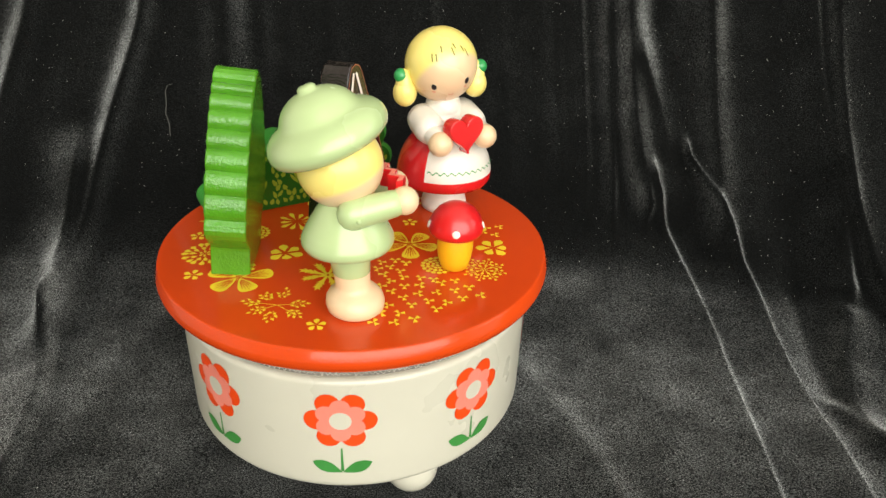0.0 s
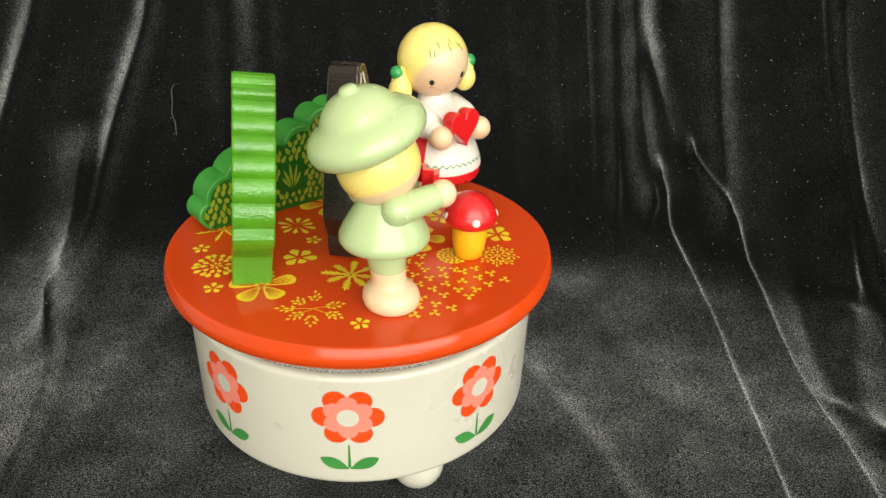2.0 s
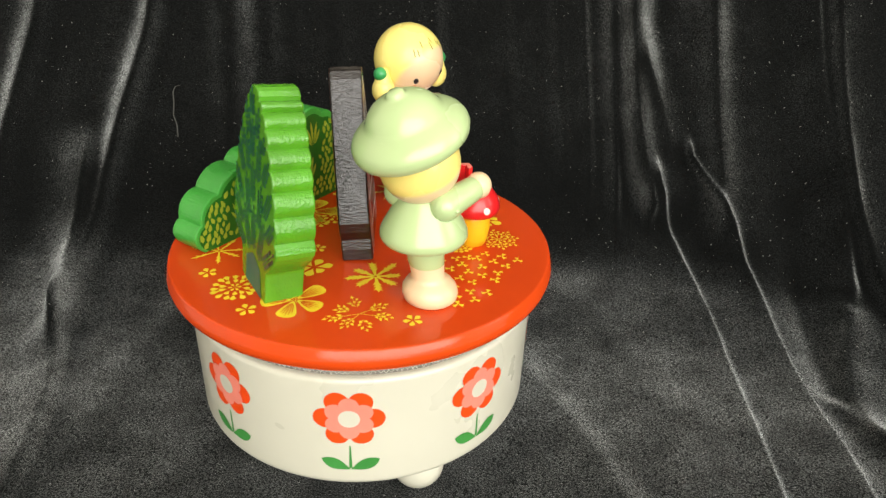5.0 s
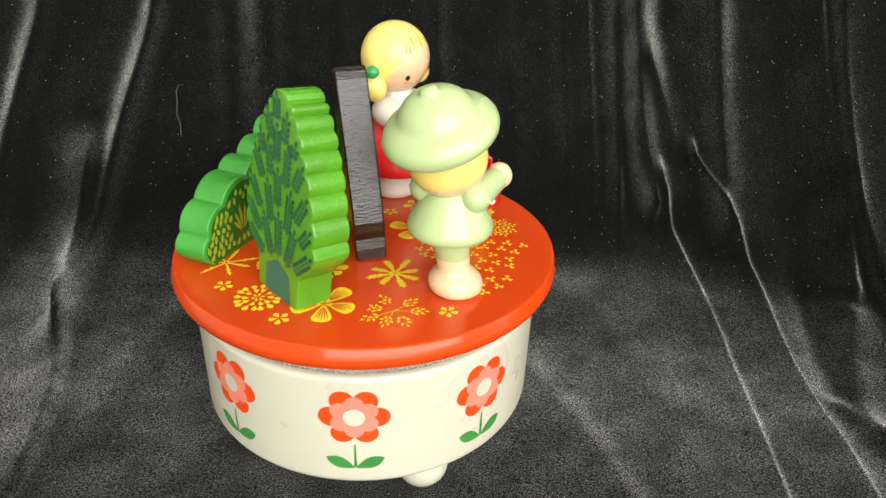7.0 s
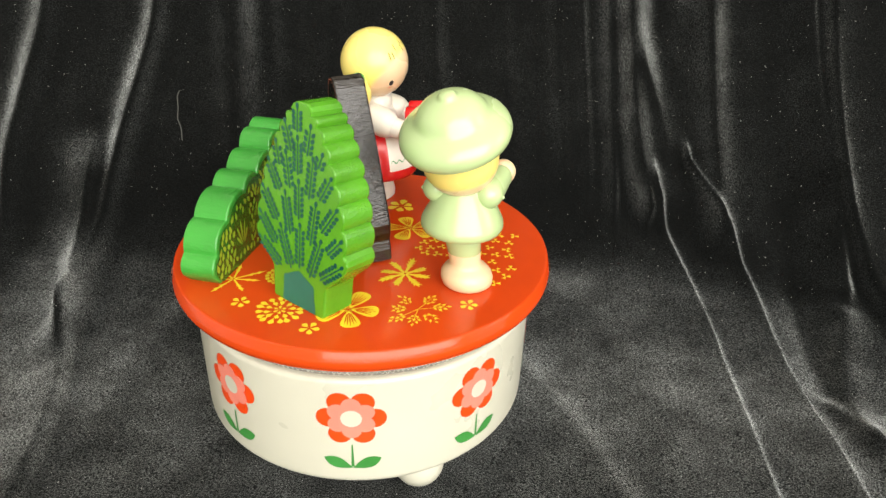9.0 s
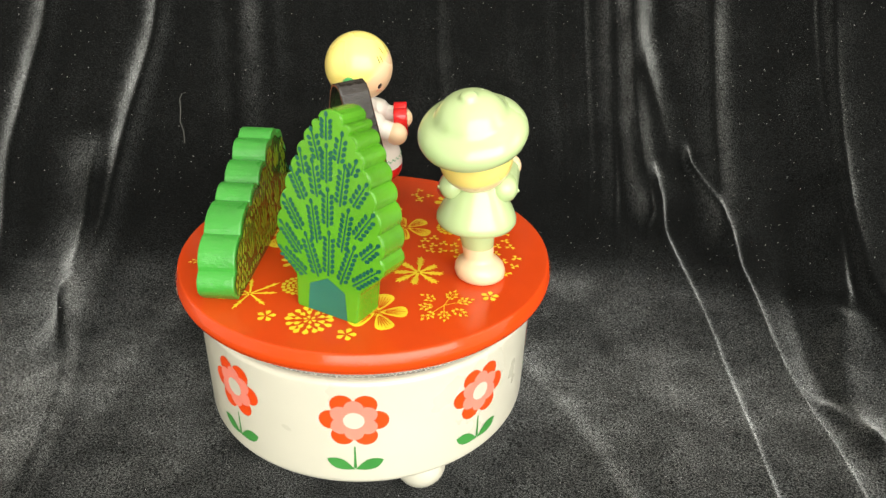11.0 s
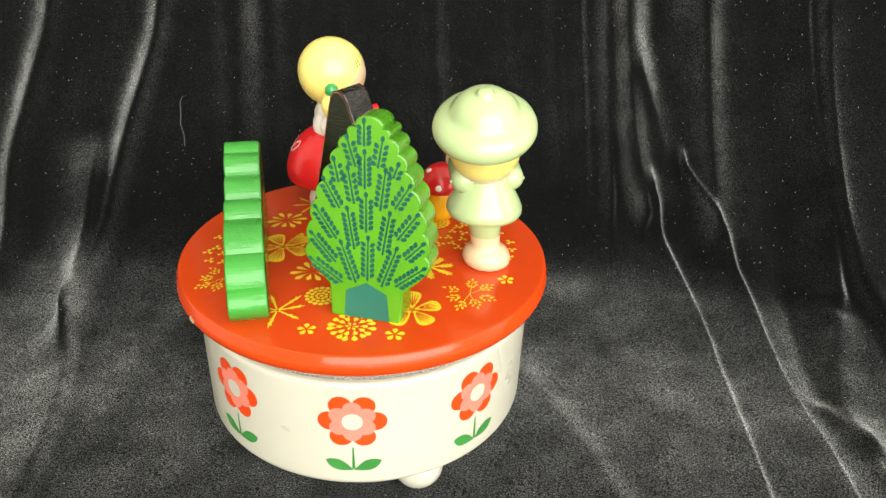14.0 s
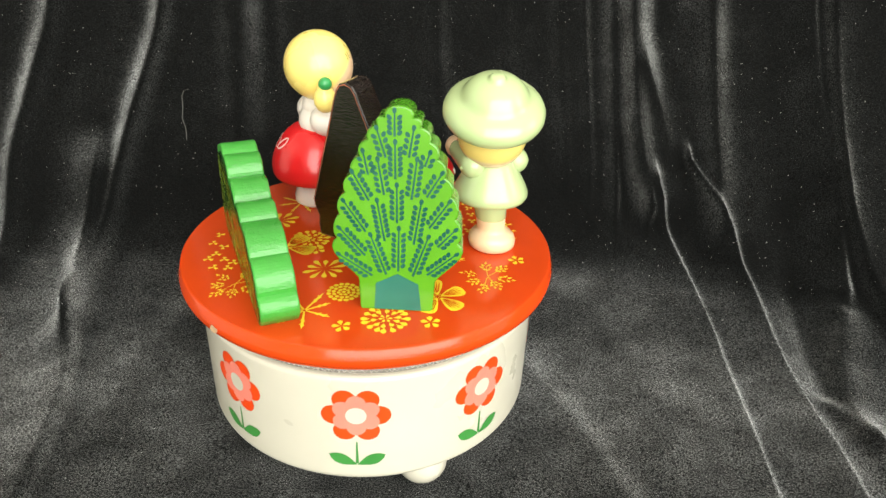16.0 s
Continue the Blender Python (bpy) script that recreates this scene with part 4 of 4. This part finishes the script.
def build_girl():
    bm = bmesh.new()
    cx, cy, face = 0.452, 0.33, -63.0
    F = Vector((math.cos(radians(face)), math.sin(radians(face)), 0))
    S = Vector((-F.y, F.x, 0))       # towards her left
    C = Vector((cx, cy, 0))
    # 0 white, 1 skin, 2 hair, 3 red, 4 green, 5 black, 6 blush
    revolve(bm, [(0, 0), (0.105, 0), (0.118, 0.012), (0.12, 0.04), (0.11, 0.08), (0.09, 0.12), (0.085, 0.2)], cx + 0.01, cy + 0.015, mat=0)
    n0 = len(bm.faces)
    prof = [(0.0, 0.18), (0.15, 0.172), (0.205, 0.17), (0.221, 0.178), (0.229, 0.195), (0.231, 0.215), (0.231, 0.235), (0.229, 0.255), (0.225, 0.275), (0.219, 0.295), (0.211, 0.32), (0.2, 0.345), (0.186, 0.37),
            (0.168, 0.395), (0.146, 0.42), (0.12, 0.44), (0.1, 0.452), (0, 0.46)]
    prof = [(r * 1.055, z) for r, z in prof]
    cx += 0.003
    revolve(bm, prof, cx, cy, seg=96, mat=3)
    for f in list(bm.faces)[n0:]:
        c = f.calc_center_median() - C
        d = Vector((c.x, c.y, 0))
        ang = math.degrees(d.angle(F)) if d.length > 1e-4 else 180
        if c.z > 0.235 and ang < 56 and d.length > 0.05:
            f.material_index = 0
    # green wavy line on the apron
    for k in range(60):
        def pt(i):
            a = radians(face) + radians(-54 + 108 * i / 60)
            z = 0.284 + 0.007 * math.sin(i * 1.25)
            r = float(np.interp(z, [p[1] for p in prof[4:]], [p[0] for p in prof[4:]])) + 0.002
            return Vector((cx + r * math.cos(a), cy + r * math.sin(a), z))
        p, q = pt(k), pt(k + 1)
        up = Vector((0, 0, 0.0032))
        bm.faces.new([bm.verts.new(v) for v in (p - up, q - up, q + up, p + up)]).material_index = 4
    # loops of the apron's bow at the back
    for sg in (-1, 1):
        for k in range(16):
            def pb(i):
                b = 2 * math.pi * i / 16
                a = radians(face + 180) + sg * (0.16 + 0.16 * math.cos(b) * -1)
                z = 0.375 + 0.022 * math.sin(b) - 0.02 * math.cos(b)
                r = float(np.interp(z, [p[1] for p in prof[4:]], [p[0] for p in prof[4:]])) + 0.003
                return Vector((cx + r * math.cos(a), cy + r * math.sin(a), z))
            p, q = pb(k), pb(k + 1)
            o = (p - q).normalized().cross(Vector((p.x - cx, p.y - cy, 0.1)).normalized()) * 0.0035
            bm.faces.new([bm.verts.new(v) for v in (p - o, q - o, q + o, p + o)]).material_index = 0
    # blouse
    revolve(bm, [(0.1, 0.44), (0.108, 0.47), (0.105, 0.505), (0.085, 0.55), (0.078, 0.575), (0.08, 0.6), (0.06, 0.63), (0, 0.64)], cx - 0.015, cy - 0.025, mat=0)
    ball(bm, (cx - 0.02, cy - 0.03, 0.565), 0.088, mat=0)
    for sg, hand in ((-1, Vector((0.401, 0.06, 0.452))), (1, Vector((0.625, 0.15, 0.462)))):
        sh = C + S * sg * 0.115 + Vector((-0.015, -0.02, 0.51))
        limb(bm, sh, sh + (hand - sh) * 0.4, 0.078, 0.076, 0)
        limb(bm, sh + (hand - sh) * 0.5, hand, 0.055, 0.05, 0)
        ball(bm, hand, 0.059, mat=1)
    # head and hair
    face = -78.0
    F = Vector((math.cos(radians(face)), math.sin(radians(face)), 0))
    S = Vector((-F.y, F.x, 0))
    H = Vector((0.418, 0.291, 0.772))
    n0 = len(bm.faces)
    m = Matrix.Translation(H) @ F.to_track_quat("Z", "Y").to_matrix().to_4x4() @ Matrix.Diagonal((0.174, 0.174, 0.174, 1))
    prof2 = [(math.sin(math.pi * k / 40), -math.cos(math.pi * k / 40)) for k in range(41)]
    prof2[0], prof2[-1] = (0, -1), (0, 1)
    revolve(bm, prof2, seg=64, m=m)
    for f in list(bm.faces)[n0:]:
        f.material_index = 8
    for sg, b in ((-1, Vector((0.224, 0.229, 0.731))), (1, Vector((0.609, 0.306, 0.759)))):
        ball(bm, b, 0.034, mat=4)
        out = (b - H)
        out.z = 0
        pig = b + out.normalized() * -0.02 + Vector((0, 0, -0.082))
        ball(bm, pig, 0.06, mat=2, squash=(0.95, 0.95, 1.12))
        limb(bm, pig + Vector((0, 0, 0.02)), b - out.normalized() * 0.012, 0.05, 0.032, 2)
    for sg, e in ((-1, Vector((0.371, 0.139, 0.70))), (1, Vector((0.529, 0.160, 0.727)))):
        d = (e - H).normalized()
        ball(bm, H + d * 0.172, 0.0165, mat=5, squash=(0.8, 1.0, 0.4), rot=d.to_track_quat("Z", "Y").to_matrix().to_4x4(), seg=14)
        d2 = (d + Vector((0, 0, -0.2)) + S * sg * 0.02).normalized()
        ball(bm, H + d2 * 0.1715, 0.0125, mat=6, squash=(1.0, 0.9, 0.25), rot=d2.to_track_quat("Z", "Y").to_matrix().to_4x4(), seg=14)
    # a few dark strokes in the fringe
    for a, u, tl in ((-0.55, 0.50, 0.12), (-0.42, 0.46, 0.1), (-0.3, 0.72, 0.12), (0.0, 0.62, 0.12), (0.06, 0.78, 0.1), (0.3, 0.70, 0.1), (0.42, 0.62, 0.12)):
        for k in range(4):
            def ps(i):
                v = (F * 0.8 + S * (a + 0.012 * i) + Vector((0, 0, u - tl * i / 4 * 2.0))).normalized()
                return H + v * 0.1755
            p, q = ps(k), ps(k + 1)
            o = (q - p).normalized().cross((p - H).normalized()) * 0.0027
            bm.faces.new([bm.verts.new(v) for v in (p - o, q - o, q + o, p + o)]).material_index = 7
    # a small smile
    for k in range(6):
        def smile(i):
            v = (F * 0.86 + S * (-0.04 + 0.16 * i / 6) + Vector((0, 0, -0.65 - 0.05 * math.sin(math.pi * i / 6)))).normalized()
            return H + v * 0.1755
        p, q = smile(k), smile(k + 1)
        o = (q - p).normalized().cross((p - H).normalized()) * 0.0026
        bm.faces.new([bm.verts.new(v) for v in (p - o, q - o, q + o, p + o)]).material_index = 6
    # the heart that she holds
    face = -62.0
    F = Vector((math.cos(radians(face)), math.sin(radians(face)), 0))
    S = Vector((-F.y, F.x, 0))
    hc = Vector((0.515, 0.09, 0.492))
    hm = Matrix.Translation(hc + F * 0.03) @ Matrix(((S.x, 0, -F.x, 0), (S.y, 0, -F.y, 0), (0, 1, 0, 0), (0, 0, 0, 1))) @ pose(0, 0, 0, 4, 0, 3)
    pts = []
    for k in range(40):
        t = 2 * math.pi * k / 40
        pts.append((0.006 * 16 * math.sin(t) ** 3, 0.006 * (13 * math.cos(t) - 5 * math.cos(2 * t) - 2 * math.cos(3 * t) - math.cos(4 * t)) + 0.012))
    slab(bm, pts[::-1], 0.07, hm, 0.005, 3, 3)
    ob = part("girl_doll", bm, [M_WHITE, M_SKIN, M_HAIR, M_RED, M_RIBBON, M_BLACK, M_BLUSH, M_LINE, airbrushed("girl_face_paint", H, F * 1.2 - Vector((0, 0, 1.0)), 0.174, 0.44, 0.74)])
    tagged(ob, "yellow-haired wooden doll in a red skirt holding a heart", "doll")
    MOVERS.append(ob)


build_girl()


# ---- lint on the velvet ----
def build_lint():
    rng = random.Random(8)
    me = CLOTH.data
    n = len(me.vertices)
    verts, faces = [], []
    for k in range(11000):
        v = me.vertices[rng.randrange(n)]
        p, nr = v.co, v.normal
        if p.y < -2.2 * U or abs(p.x) > 3.6 * U or p.z > 1.4 * U:
            continue
        t = nr.orthogonal().normalized()
        t.rotate(Matrix.Rotation(rng.uniform(0, 6.28), 3, nr))
        b = nr.cross(t)
        s = rng.choice((0.001, 0.0011, 0.0013, 0.0015, 0.0017, 0.002, 0.0024, 0.0036)) * U
        o = p + nr * 0.003 * U + t * rng.uniform(-0.012, 0.012) * U + b * rng.uniform(-0.012, 0.012) * U
        i = len(verts)
        verts += [o - t * s * 1.3, o - b * s * 0.7, o + t * s * 1.3, o + b * s * 0.7, o + nr * s * 0.9]
        faces += [(i, i + 1, i + 4), (i + 1, i + 2, i + 4), (i + 2, i + 3, i + 4), (i + 3, i, i + 4)]
    me2 = bpy.data.meshes.new("lint")
    me2.from_pydata([tuple(v) for v in verts], [], faces)
    me2.materials.append(M_LINT)
    tagged(new("lint", me2), "tiny pale lint specks caught on the black velvet", "lint", kind="stuff")


build_lint()


def build_thread():
    """A pale thread that clings to the cloth."""
    co = np.array([v.co for v in CLOTH.data.vertices]) / U
    pts = []
    for x, z in ((-1.215, 0.275), (-1.245, 0.27), (-1.262, 0.235), (-1.258, 0.17), (-1.262, 0.10), (-1.24, 0.04), (-1.235, -0.03)):
        d = np.hypot(co[:, 0] - x, co[:, 2] - z)
        pts.append(Vector((x, co[d.argmin(), 1] - 0.012, z)))
    bm = bmesh.new()
    rings = []
    for p in pts:
        rings.append([bm.verts.new(p + Vector((math.cos(a), 0, 0)) * 0.003 + Vector((0, math.sin(a), 0)) * 0.003) for a in [2 * math.pi * k / 6 for k in range(6)]])
    for r0, r1 in zip(rings, rings[1:]):
        for k in range(6):
            bm.faces.new((r0[k], r0[(k + 1) % 6], r1[(k + 1) % 6], r1[k]))
    tagged(part("thread", bm, M_THREAD), "short pale thread clinging to the black velvet", "thread")


build_thread()


# ---- what moves ----
def motions():
    for ob in MOVERS:
        walk(ob, [(r[0], pose(0, 0, 0, 0, 0, r[7])) for r in ROWS])


motions()
